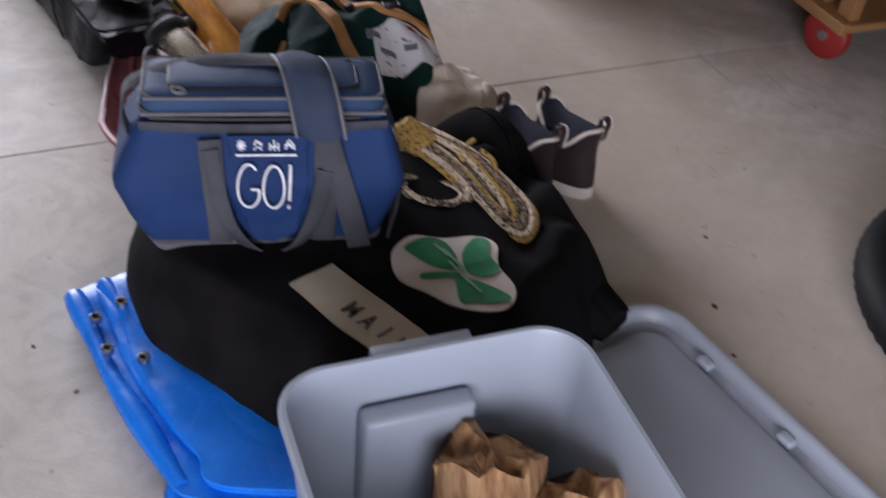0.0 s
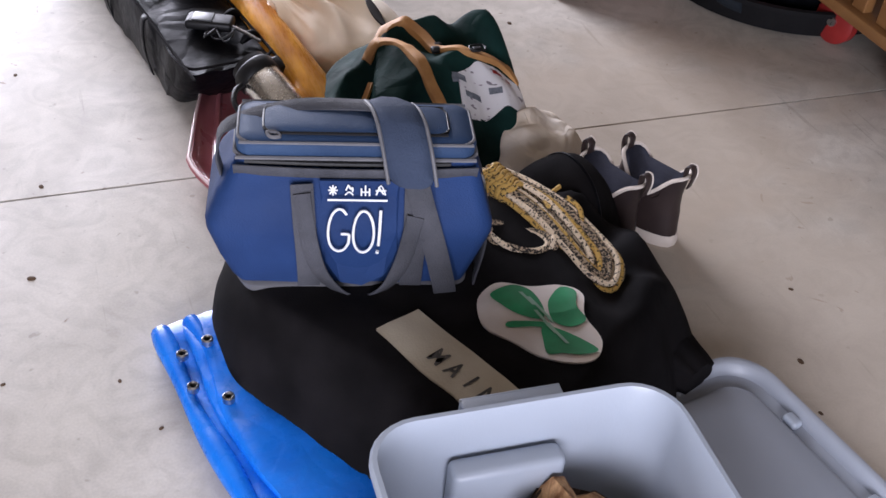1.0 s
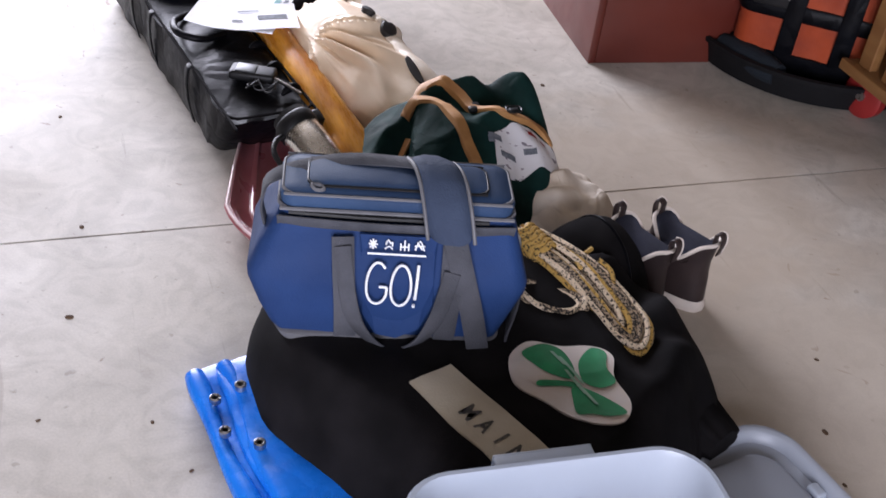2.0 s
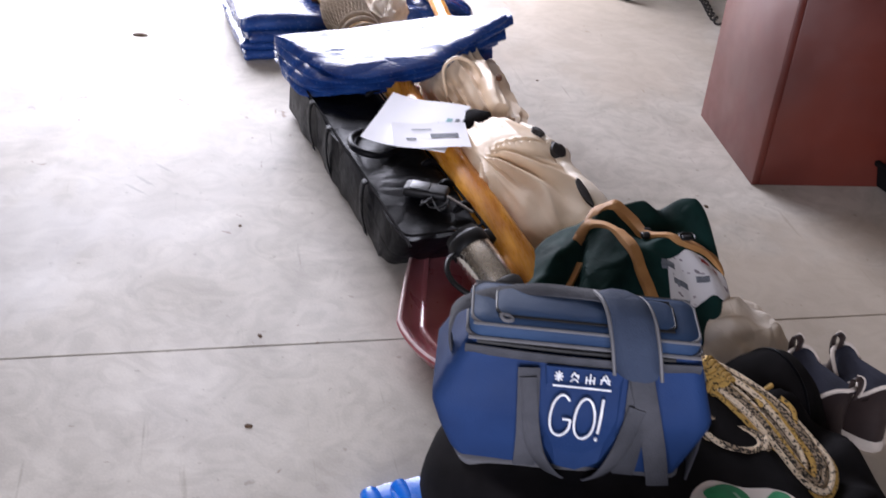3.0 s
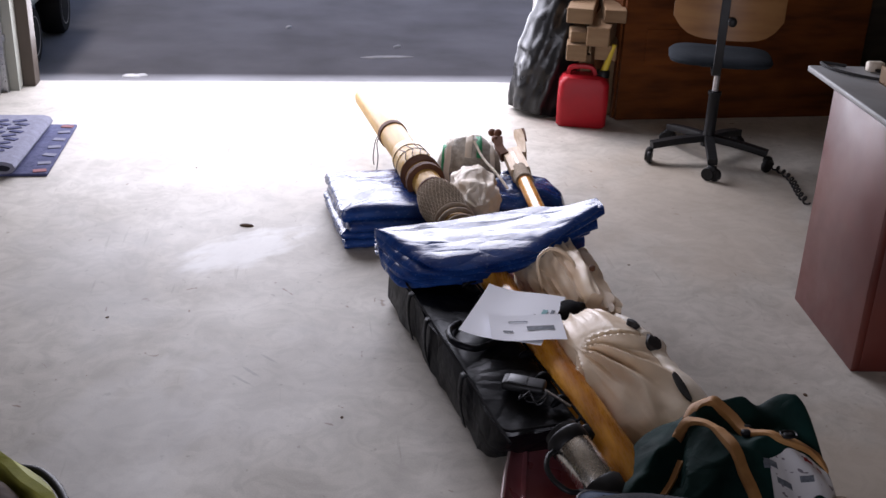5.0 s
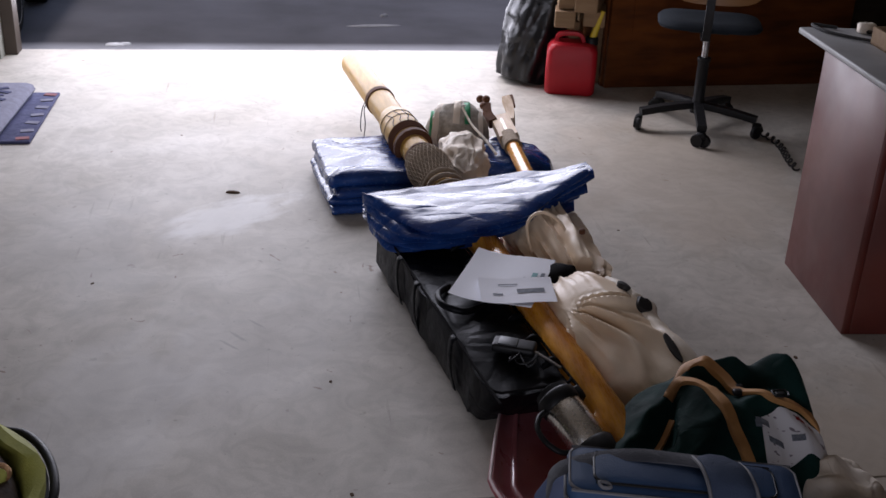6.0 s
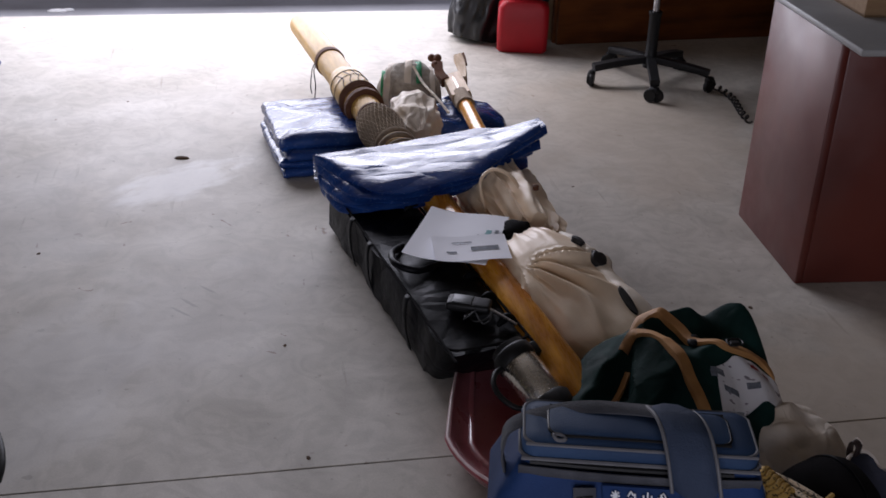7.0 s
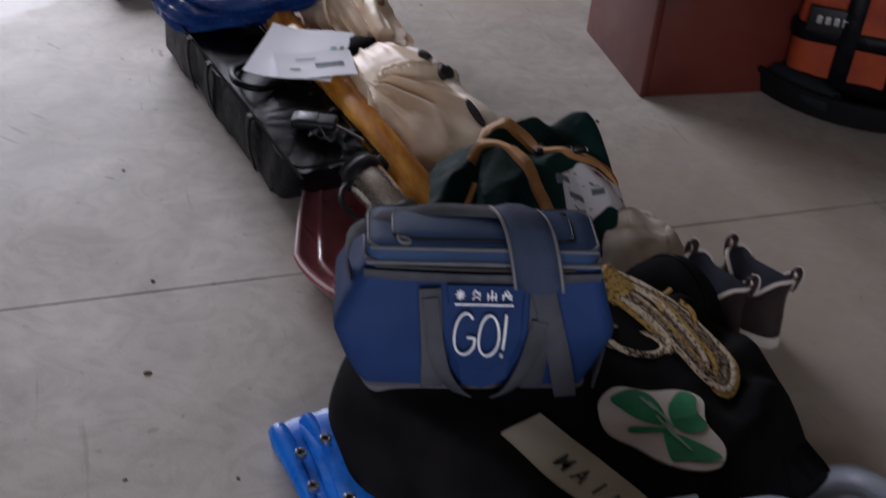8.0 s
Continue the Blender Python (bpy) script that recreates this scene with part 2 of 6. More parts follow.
M_PRINT = material("printed_plastic", (0.74, 0.73, 0.74), 0.4, scale=45, dark=(0.22, 0.2, 0.22), contrast=(0.29, 0.34), detail=1, mid=(0.62, 0.57, 0.6), stretch=(1, 2.5, 1))
M_SOCK = material("grey_brown_cord", (0.36, 0.28, 0.2), 0.9, scale=90, dark=(0.25, 0.19, 0.13), bump=0.4, bump_scale=250)
M_CORD = material("black_cord", (0.02, 0.018, 0.018), 0.7, scale=50)
M_PAPER = material("white_paper", (0.86, 0.87, 0.92), 0.7, scale=5, dark=(0.82, 0.83, 0.88))
M_GREYINK = material("grey_ink", (0.2, 0.22, 0.25), 0.8, scale=90, dark=(0.1, 0.11, 0.13))
M_TEALINK = material("teal_ink", (0.25, 0.5, 0.52), 0.8, scale=60)
M_NET = material("grey_net", (0.5, 0.46, 0.4), 0.85, scale=50, dark=(0.3, 0.27, 0.23), bump=0.5, bump_scale=180)
M_GASRED = material("red_plastic", (0.45, 0.012, 0.02), 0.45, scale=8, dark=(0.37, 0.01, 0.016), bump=0.05, spec=0.3)
M_YELLOW = material("yellow_plastic", (0.62, 0.45, 0.02), 0.4, scale=10)
M_TRASH = material("black_bin_liner", (0.009, 0.009, 0.01), 0.32, scale=12, bump=0.2, bump_scale=40, spec=0.5, crumple=0.22, crumple_scale=11)
M_TIMBER = material("rough_timber", (0.26, 0.165, 0.085), 0.8, scale=6, stretch=(1, 8, 8), dark=(0.22, 0.13, 0.065), bump=0.3, bump_scale=60)
M_PLY = material("brown_plywood", (0.15, 0.043, 0.007), 0.8, scale=3, stretch=(1, 1, 5), dark=(0.065, 0.017, 0.003), spec=0.2, bump=0.1)
M_CHAIRBACK = material("chair_plywood", (0.26, 0.13, 0.045), 0.45, scale=4, stretch=(1, 1, 6), dark=(0.2, 0.09, 0.03))
M_SEAT = material("dark_grey_upholstery", (0.014, 0.019, 0.025), 0.9, scale=20, bump=0.4, bump_scale=300, spec=0.2)
M_DESKTOP = material("grey_laminate", (0.3, 0.3, 0.3), 0.5, scale=5, dark=(0.24, 0.235, 0.23), spec=0.35)
M_DESK = material("maroon_steel", (0.125, 0.022, 0.013), 0.4, scale=2.5, dark=(0.075, 0.012, 0.008), bump=0.04, spec=0.65, rough_var=0.18)
M_ORANGE = material("orange_nylon", (0.34, 0.045, 0.006), 0.75, scale=9, dark=(0.22, 0.026, 0.004), bump=0.25, bump_scale=200)
M_JUG = material("milky_plastic", (0.55, 0.5, 0.38), 0.5, scale=8, dark=(0.45, 0.4, 0.3))
M_REDWHEEL = material("red_wheel", (0.3, 0.02, 0.018), 0.5, scale=12)
M_LIME = material("lime_cloth", (0.34, 0.34, 0.07), 0.75, scale=14, dark=(0.25, 0.26, 0.05), bump=0.3, bump_scale=200)
M_LOGWOOD = material("split_wood", (0.6, 0.35, 0.17), 0.9, scale=16, stretch=(4, 4, 0.8), dark=(0.2, 0.08, 0.03), bump=1.0, bump_scale=60, contrast=(0.36, 0.6))
M_BARK = material("bark", (0.07, 0.04, 0.025), 0.95, scale=20, dark=(0.025, 0.014, 0.01), bump=0.9, bump_scale=50)
M_BOOT = material("brown_rubber_boot", (0.04, 0.026, 0.024), 0.5, scale=10, dark=(0.024, 0.016, 0.016), spec=0.3)
M_BOOTTRIM = material("pale_boot_trim", (0.68, 0.6, 0.53), 0.7, scale=20)
M_BOOTLINING = material("blue_boot_lining", (0.03, 0.034, 0.06), 0.9, scale=20, bump=0.2)
M_ROPE_A = material("cream_rope", (0.74, 0.6, 0.43), 0.85, scale=200, dark=(0.04, 0.03, 0.025), contrast=(0.36, 0.46), detail=1, bump=0.4, bump_scale=400)
M_ROPE_B = material("gold_rope", (0.52, 0.32, 0.08), 0.8, scale=200, dark=(0.06, 0.04, 0.015), contrast=(0.36, 0.46), detail=1, bump=0.4, bump_scale=400)
M_ROPE_C = material("dark_rope", (0.4, 0.3, 0.2), 0.85, scale=230, dark=(0.015, 0.012, 0.01), contrast=(0.46, 0.56), detail=1, bump=0.4, bump_scale=400)
M_RUGBLUE = material("rug_pile", (0.075, 0.08, 0.17), 0.95, scale=40, dark=(0.04, 0.045, 0.11), bump=0.5, bump_scale=300)
M_RUGLIGHT = material("rug_light", (0.22, 0.22, 0.29), 0.95, scale=40, bump=0.4, bump_scale=300)
M_RUGRED = material("rug_red", (0.3, 0.12, 0.13), 0.95, scale=40, bump=0.4, bump_scale=300)
M_LEAF = material("dry_leaf", (0.09, 0.05, 0.025), 0.9, scale=60)
M_LITTER = material("paper_litter", (0.7, 0.7, 0.7), 0.8, scale=20)
M_TRAILER = material("grey_green_metal", (0.2, 0.23, 0.21), 0.5, scale=6)
M_GLASSGREY = material("grey_screen", (0.07, 0.075, 0.08), 0.45, scale=20)


# ---- mesh helpers ----
def finish(name, bm, mat, smooth=True):
    bmesh.ops.recalc_face_normals(bm, faces=bm.faces)
    me = bpy.data.meshes.new(name)
    bm.to_mesh(me)
    bm.free()
    for s in (mat if isinstance(mat, (list, tuple)) else [mat]):
        me.materials.append(s)
    if smooth:
        for p in me.polygons:
            p.use_smooth = True
        me.set_sharp_from_angle(angle=radians(50))
    return me


def part(name, bm, mat, parent=None, label="", smooth=True):
    ob = new(name, finish(name, bm, mat, smooth))
    ob.parent = parent
    if label:
        ob["label"] = label
    return ob


def thing(name, label, category, at=(0, 0, 0), rz=0.0, group="", rx=0.0, ry=0.0):
    ob = new(name)
    ob.empty_display_size = 0.05
    ob.matrix_basis = pose(*at, rx, ry, rz)
    return tagged(ob, label, category, group)


def solo(name, bm, mat, label, category, at=(0, 0, 0), rz=0.0, smooth=True, kind="", group=""):
    ob = new(name, finish(name, bm, mat, smooth))
    ob.matrix_basis = pose(*at, 0, 0, rz)
    return tagged(ob, label, category, group, kind)


def box(sx, sy, sz, bevel=0.0, at=(0, 0, 0), seg=2, rot=None):
    """A box standing on z = 0 of its own, moved to at."""
    bm = bmesh.new()
    bmesh.ops.create_cube(bm, size=1)
    bmesh.ops.scale(bm, vec=(sx, sy, sz), verts=bm.verts)
    bmesh.ops.translate(bm, vec=(0, 0, sz / 2), verts=bm.verts)
    if bevel:
        bmesh.ops.bevel(bm, geom=bm.edges[:], offset=bevel, segments=seg, profile=0.5, affect="EDGES")
    if rot:
        bmesh.ops.transform(bm, matrix=Euler([radians(a) for a in rot]).to_matrix().to_4x4(), verts=bm.verts)
    bmesh.ops.translate(bm, vec=at, verts=bm.verts)
    return bm


def join(*bms):
    out = bmesh.new()
    for b in bms:
        me = bpy.data.meshes.new("tmp")
        b.to_mesh(me)
        b.free()
        out.from_mesh(me)
        bpy.data.meshes.remove(me)
    return out


def moved(bm, m):
    bmesh.ops.transform(bm, matrix=m, verts=bm.verts)
    return bm


def rings(loops, caps=True, closed=False):
    """A skin over rings of points with the same count."""
    bm = bmesh.new()
    vs = [[bm.verts.new(p) for p in ring] for ring in loops]
    n = len(vs[0])
    pairs = list(zip(vs, vs[1:] + (vs[:1] if closed else [])))[: len(vs) if closed else len(vs) - 1]
    for a, b in pairs:
        for i in range(n):
            bm.faces.new((a[i], a[(i + 1) % n], b[(i + 1) % n], b[i]))
    if caps and not closed:
        bm.faces.new(vs[0][::-1])
        bm.faces.new(vs[-1])
    return bm


def lathe(profile, seg=28, caps=True):
    return rings([[(r * math.cos(2 * math.pi * i / seg), r * math.sin(2 * math.pi * i / seg), z) for i in range(seg)] for r, z in profile], caps)


def smooth_path(points, steps=6, closed=False):
    """A Catmull-Rom line through the points."""
    P = [Vector(p) for p in points]
    n = len(P)
    out = []
    for i in range(n if closed else n - 1):
        p0, p1, p2, p3 = (P[(i + k) % n] if closed else P[min(max(i + k, 0), n - 1)] for k in (-1, 0, 1, 2))
        for s in range(steps):
            t = s / steps
            out.append(0.5 * (2 * p1 + (p2 - p0) * t + (2 * p0 - 5 * p1 + 4 * p2 - p3) * t * t + (3 * p1 - p0 - 3 * p2 + p3) * t ** 3))
    if not closed:
        out.append(P[-1])
    return out


def tube(points, r, seg=8, steps=6, closed=False, smooth=True):
    """A round tube along a line; r is a number or a function of 0..1."""
    P = smooth_path(points, steps, closed) if smooth else [Vector(p) for p in points]
    loops, n = [], len(P)
    up = Vector((0.13, 0.21, 0.97))
    for i, p in enumerate(P):
        a, b = (P[(i - 1) % n], P[(i + 1) % n]) if closed else (P[max(i - 1, 0)], P[min(i + 1, n - 1)])
        d = (b - a).normalized()
        if abs(d.dot(up)) > 0.98:
            up = Vector((1, 0, 0))
        u = (up - d * up.dot(d)).normalized()
        up = u
        w = d.cross(u)
        rad = r(i / (n - 1)) if callable(r) else r
        loops.append([p + rad * (math.cos(2 * math.pi * k / seg) * u + math.sin(2 * math.pi * k / seg) * w) for k in range(seg)])
    return rings(loops, True, closed)


def ribbon(points, width, thick, side, steps=6, closed=False):
    """A flat strap along a line; side is the direction of its width, or a list of one for each point."""
    P = smooth_path(points, steps, closed)
    S = smooth_path(side, steps, closed) if isinstance(side, list) else [Vector(side)] * len(P)
    loops, n = [], len(P)
    for i, p in enumerate(P):
        d = (P[min(i + 1, n - 1)] - P[max(i - 1, 0)]).normalized()
        s = (S[i] - d * S[i].dot(d)).normalized()
        u = d.cross(s)
        h, k = width / 2, thick / 2
        loops.append([p + s * a + u * b for a, b in ((-h, -k * 0.5), (-h * 0.92, -k), (h * 0.92, -k), (h, -k * 0.5), (h, k * 0.5), (h * 0.92, k), (-h * 0.92, k), (-h, k * 0.5))])
    return rings(loops, True, closed)


def rrect(hx, hy, r, z, seg=5):
    """A ring with rounded corners."""
    r = min(r, hx, hy)
    out = []
    for cx, cy, a0 in ((hx - r, hy - r, 0), (-hx + r, hy - r, 90), (-hx + r, -hy + r, 180), (hx - r, -hy + r, 270)):
        for k in range(seg + 1):
            a = radians(a0 + 90 * k / seg)
            out.append((cx + r * math.cos(a), cy + r * math.sin(a), z))
    return out


def wrinkle(p, scale, amount, seed=0.0):
    v = Vector(p) * scale + Vector((seed, seed * 1.7, seed * 0.6))
    return amount * (1 - 2 * abs(noise.noise(v))) * 0.6 + amount * 0.5 * noise.noise(v * 2.3)


class Mound:
    """A soft sack lying on the ground: a rounded footprint with a height over each place."""

    def __init__(self, a, b, h, n=2.5, p=2.6, q=2.0, crease=0.008, scale=7.0, seed=0.0, warp=None):
        self.a, self.b, self.h, self.n, self.p, self.q = a, b, h, n, p, q
        self.crease, self.scale, self.seed, self.warp = crease, scale, seed, warp

    def height(self, x, y, rough=True):
        u = min(1.0, (abs(x / self.a) ** self.n + abs(y / self.b) ** self.n) ** (1 / self.n))
        z = self.h * max(0.0, 1 - u ** self.p) ** (1 / self.q)
        if self.warp:
            z *= self.warp(x, y)
        if rough:
            z += wrinkle((x, y, 0), self.scale, self.crease, self.seed) * min(1, z / 0.04)
        return max(z, 0.0)

    def mesh(self, nu=26, nv=72):
        loops = []
        for i in range(nu + 1):
            u = math.sin(0.5 * math.pi * (1 - i / nu)) if i < nu else 0.002
            ring = []
            for k in range(nv):
                t = 2 * math.pi * k / nv
                c, s = math.cos(t), math.sin(t)
                r = 1 / (abs(c / self.a) ** self.n + abs(s / self.b) ** self.n) ** (1 / self.n)
                bulge = 1 + 0.6 * wrinkle((c * 2, s * 2, i * 0.06), 1.3, 0.02, self.seed)
                x, y = u * r * c, u * r * s
                ring.append((x * bulge, y * bulge, self.height(x, y) if i else 0.0))
            loops.append(ring)
        return rings(loops, True)


class Tent(Mound):
    """Slack cloth held up by ridges: each ridge is a line of (x, y, z) from which the cloth falls away."""

    ridges, fall = [], 0.7

    def height(self, x, y, rough=True):
        best = []
        for line in self.ridges:
            near = (9.0, 0.0)
            for p, q in zip(line, line[1:]):
                d = (q - p).xy
                k = max(0.0, min(1.0, (Vector((x, y)) - p.xy).dot(d) / d.length_squared))
                c = p.lerp(q, k)
                near = min(near, ((c.xy - Vector((x, y))).length, c.z))
            best.append(near[1] - self.fall * near[0] ** 1.15)
        soft = 70.0
        z = math.log(sum(math.exp(soft * v) for v in best)) / soft
        u = min(1.0, (abs(x / self.a) ** self.n + abs(y / self.b) ** self.n) ** (1 / self.n))
        z = max(0.03, z) * max(0.0, 1 - u ** self.p) ** (1 / self.q)
        if rough:
            z += wrinkle((x, y, 0), self.scale, self.crease, self.seed) * min(1, z / 0.05)
        return max(z, 0.0)


def sack_skin(p0, p1, radius, flat=0.75, fold=0.05, folds=11, crease=0.006, seed=0.0, ground=None, fade=0.0, twist=0.0):
    """The skin of a gathered bag from p0 to p1, as a function of 0..1 along it and the angle round it."""
    p0, p1 = Vector(p0), Vector(p1)
    d = (p1 - p0).normalized()
    w = d.cross(Vector((0, 0, 1))).normalized()
    u = w.cross(d)

    def place(t, a):
        c = p0.lerp(p1, t)
        deep = fold * (1 - 0.55 * math.sin(math.pi * t)) * (1 - fade + fade * math.exp(-t * 7))
        k = 0.36 * folds
        b = a + twist * t
        n1 = abs(noise.noise(Vector((k * math.cos(a) + seed, k * math.sin(a), t * 1.1))))
        n2 = abs(noise.noise(Vector((2.1 * k * math.cos(b) - seed, 2.1 * k * math.sin(b), t * 2.2 + 7))))
        f = 1 + deep * (0.7 - 2.6 * n1 ** 0.8 + 0.5 - 1.4 * n2)
        r = radius(t) * f
        v = c + w * (r * math.cos(a)) + u * (r * flat * math.sin(a))
        v += (v - c).normalized() * wrinkle(v, 9, crease, seed)
        if ground is not None:
            v.z = max(v.z, ground)
        return v
    return place


def skin_mesh(place, nu=44, nv=64):
    return rings([[place(i / nu, 2 * math.pi * k / nv) for k in range(nv)] for i in range(nu + 1)], True)


def skin_patch(place, t0, a0, dt, da, lift=0.002, n=18):
    """A small oval lying on such a skin, with a little thickness."""
    rows = []
    for s, h in ((1.0, 0.0), (1.0, lift), (0.6, lift * 1.2), (0.05, lift * 1.3)):
        ring = []
        for k in range(n):
            b = 2 * math.pi * k / n
            t, a = t0 + s * dt * math.cos(b), a0 + s * da * math.sin(b)
            p = place(t, a)
            nrm = (place(t + 0.01, a) - p).cross(place(t, a + 0.05) - p).normalized()
            mid = place(t, a + math.pi)
            if nrm.dot(p - mid) < 0:
                nrm = -nrm
            ring.append(p + nrm * h)
        rows.append(ring)
    return rings(rows)


def sack(p0, p1, radius, flat=0.75, nu=44, nv=64, fold=0.05, folds=11, crease=0.006, seed=0.0, ground=None):
    """A gathered cloth bag from p0 to p1; radius is a function of 0..1, flat squashes its height."""
    p0, p1 = Vector(p0), Vector(p1)
    d = (p1 - p0).normalized()
    w = d.cross(Vector((0, 0, 1))).normalized()
    u = w.cross(d)
    loops = []
    for i in range(nu + 1):
        t = i / nu
        c = p0.lerp(p1, t)
        ring = []
        for k in range(nv):
            a = 2 * math.pi * k / nv
            f = 1 + fold * (1 - 0.55 * math.sin(math.pi * t)) * (math.sin(folds * a + seed + 2.0 * math.sin(3 * t + seed)) + 0.6 * math.sin((folds * 2 - 3) * a + 5 * t))
            r = radius(t) * f
            v = c + w * (r * math.cos(a)) + u * (r * flat * math.sin(a))
            v += (v - c).normalized() * wrinkle(v, 9, crease, seed)
            if ground is not None:
                v.z = max(v.z, ground)
            ring.append(v)
        loops.append(ring)
    return rings(loops, True)


def lettering(text, size, depth=0.0015, bold=0.0):
    cu = bpy.data.curves.new("letters", "FONT")
    cu.body, cu.size, cu.extrude, cu.align_x, cu.offset = text, size, depth, "CENTER", bold
    ob = bpy.data.objects.new("letters", cu)
    scene.collection.objects.link(ob)
    me = bpy.data.meshes.new_from_object(ob.evaluated_get(bpy.context.evaluated_depsgraph_get()))
    bpy.data.objects.remove(ob)
    bpy.data.curves.remove(cu)
    bm = bmesh.new()
    bm.from_mesh(me)
    bpy.data.meshes.remove(me)
    return bm


def draped(outline, base, lift, cells=10):
    """A thin patch inside an outline (x, y) laid over the surface base(x, y)."""
    bm = bmesh.new()
    face = bm.faces.new([bm.verts.new((x, y, 0)) for x, y in outline])
    bmesh.ops.triangulate(bm, faces=[face])
    bmesh.ops.subdivide_edges(bm, edges=bm.edges[:], cuts=cells, use_grid_fill=True)
    bmesh.ops.remove_doubles(bm, verts=bm.verts, dist=0.0002)
    low = bmesh.ops.duplicate(bm, geom=bm.faces[:])
    lows = {v for v in low["geom"] if isinstance(v, bmesh.types.BMVert)}
    for v in bm.verts:
        v.co.z = base(v.co.x, v.co.y) + (lift * 0.2 if v in lows else lift)
    for f in [g for g in low["geom"] if isinstance(g, bmesh.types.BMFace)]:
        f.normal_flip()
    return bm


# ---- the garage ----
def structure(name, bm, mat, label, category, smooth=False):
    return solo(name, bm, mat, label, category, kind="structure", smooth=smooth)


DOOR_L, DOOR_R, SILL, JOINT = -1.78, 0.72, 6.22, 2.527
structure("ground", box(400, 400, 0.3, at=(0, 150, -0.325)), M_ASPHALT, "grey weathered asphalt yard outside the garage", "ground")
# the slab in two pours with a narrow sawn joint between them
floor = join(box(8.2, JOINT + 4.1 - 0.003, 0.2, at=(-0.2, (JOINT - 0.003 - 4.1) / 2, -0.2)),
             box(8.2, SILL - JOINT - 0.003, 0.2, at=(-0.2, (SILL + JOINT + 0.003) / 2, -0.2)))
floor_ob = structure("floor", floor, M_CONCRETE, "pale grey trowelled concrete garage slab with scuffs, stains and shade painted brown at right", "floor")
part("joint_filler", box(8.2, 0.012, 0.1, at=(-0.2, JOINT, -0.106)), M_DARKSEAM, floor_ob, "dark dirt-filled control joint", smooth=False)
structure("wall_front_right", box(3.0, 0.16, 2.9, at=(DOOR_R + 0.06 + 1.5, 6.11, 0)), M_SHADEWALL, "boarded garage front wall, dark colour standing in for the unlit corner", "wall")
structure("wall_front", join(box(2.5, 0.16, 2.9, at=(DOOR_L - 0.06 - 1.25, 6.11, 0)),
                             box(2.5, 0.16, 0.5, at=((DOOR_L + DOOR_R) / 2, 6.11, 2.4))), M_WALL, "dull grey-green painted garage front wall", "wall")
structure("wall_left", box(0.15, 10.3, 2.9, at=(-4.35, 1.2, 0)), M_SHADEWALL, "boarded garage side wall coloured dark to cut bounced light", "wall")
structure("wall_right", box(0.15, 10.3, 2.9, at=(3.85, 1.2, 0)), M_SHADEWALL, "boarded garage side wall coloured dark to cut bounced light", "wall")
structure("wall_back", join(box(1.65, 0.15, 2.9, at=(-3.45, -2.0, 0)), box(3.6, 0.15, 2.9, at=(2.0, -2.0, 0)), box(2.85, 0.15, 0.75, at=(-1.21, -2.0, 2.15))), M_SHADEWALL, "boarded garage back wall with an assumed door opening, coloured dark to cut bounce", "wall")
structure("ceiling", box(8.5, 10.6, 0.12, at=(-0.25, 1.2, 2.9)), M_CEIL, "unpainted ceiling boards of the garage", "ceiling")
structure("door_jamb_left", box(0.06, 0.1, 2.42, 0.004, at=(DOOR_L - 0.03, 6.16, 0)), M_JAMB, "dark brown timber garage door jamb", "door jamb")
structure("door_jamb_right", box(0.06, 0.2, 2.42, 0.004, at=(DOOR_R + 0.03, 6.11, 0)), M_JAMB, "dark brown timber garage door jamb", "door jamb")
rail = join(box(0.03, 0.004, 2.3, at=(0, 0, 0)), box(0.004, 0.05, 2.3, at=(-0.015, -0.025, 0)), box(0.004, 0.03, 2.3, at=(0.015, -0.015, 0)), box(0.05, 0.02, 0.03, at=(0, -0.01, 0.25)))
structure("door_track", moved(rail, pose(-1.9, 6.02, 0)), M_CHROME, "galvanised steel overhead door track on the wall", "door track")


# ---- the gear pile, near end ----
def storage_bin():
    t = thing("storage_bin", "open grey plastic storage tote holding split firewood", "storage tote", (0.17, 1.165, 0), -3.0)
    H, hx, hy = 0.36, 0.205, 0.305
    prof = [(0.80, 0.0, 0.05), (0.82, 0.006, 0.055), (0.93, 0.30, 0.06), (0.945, 0.335, 0.06), (0.99, 0.338, 0.065), (1.0, 0.345, 0.068), (1.0, 0.355, 0.068), (0.985, 0.36, 0.066),
            (0.955, 0.36, 0.06), (0.94, 0.353, 0.058), (0.915, 0.30, 0.055), (0.80, 0.012, 0.05), (0.78, 0.008, 0.045)]
    loops = []
    for s, z, r in prof:
        loops.append(rrect(hx - (1 - s) * 0.2, hy - (1 - s) * 0.2, r, z, 7))
    part("body", rings(loops), M_BIN, t)
    # a raised panel moulded into the end wall, and the carrying lip outside it
    part("moulded_panel", box(0.15, 0.036, 0.285, 0.010, at=(-0.02, hy - 0.04, 0.012), seg=3, rot=None), M_BIN, t)
    part("carrying_lip", join(box(0.135, 0.03, 0.007, 0.003, at=(0.0, hy + 0.012, 0.338)), box(0.135, 0.006, 0.025, 0.002, at=(0.0, hy + 0.025, 0.32))), M_BIN, t)
    return t


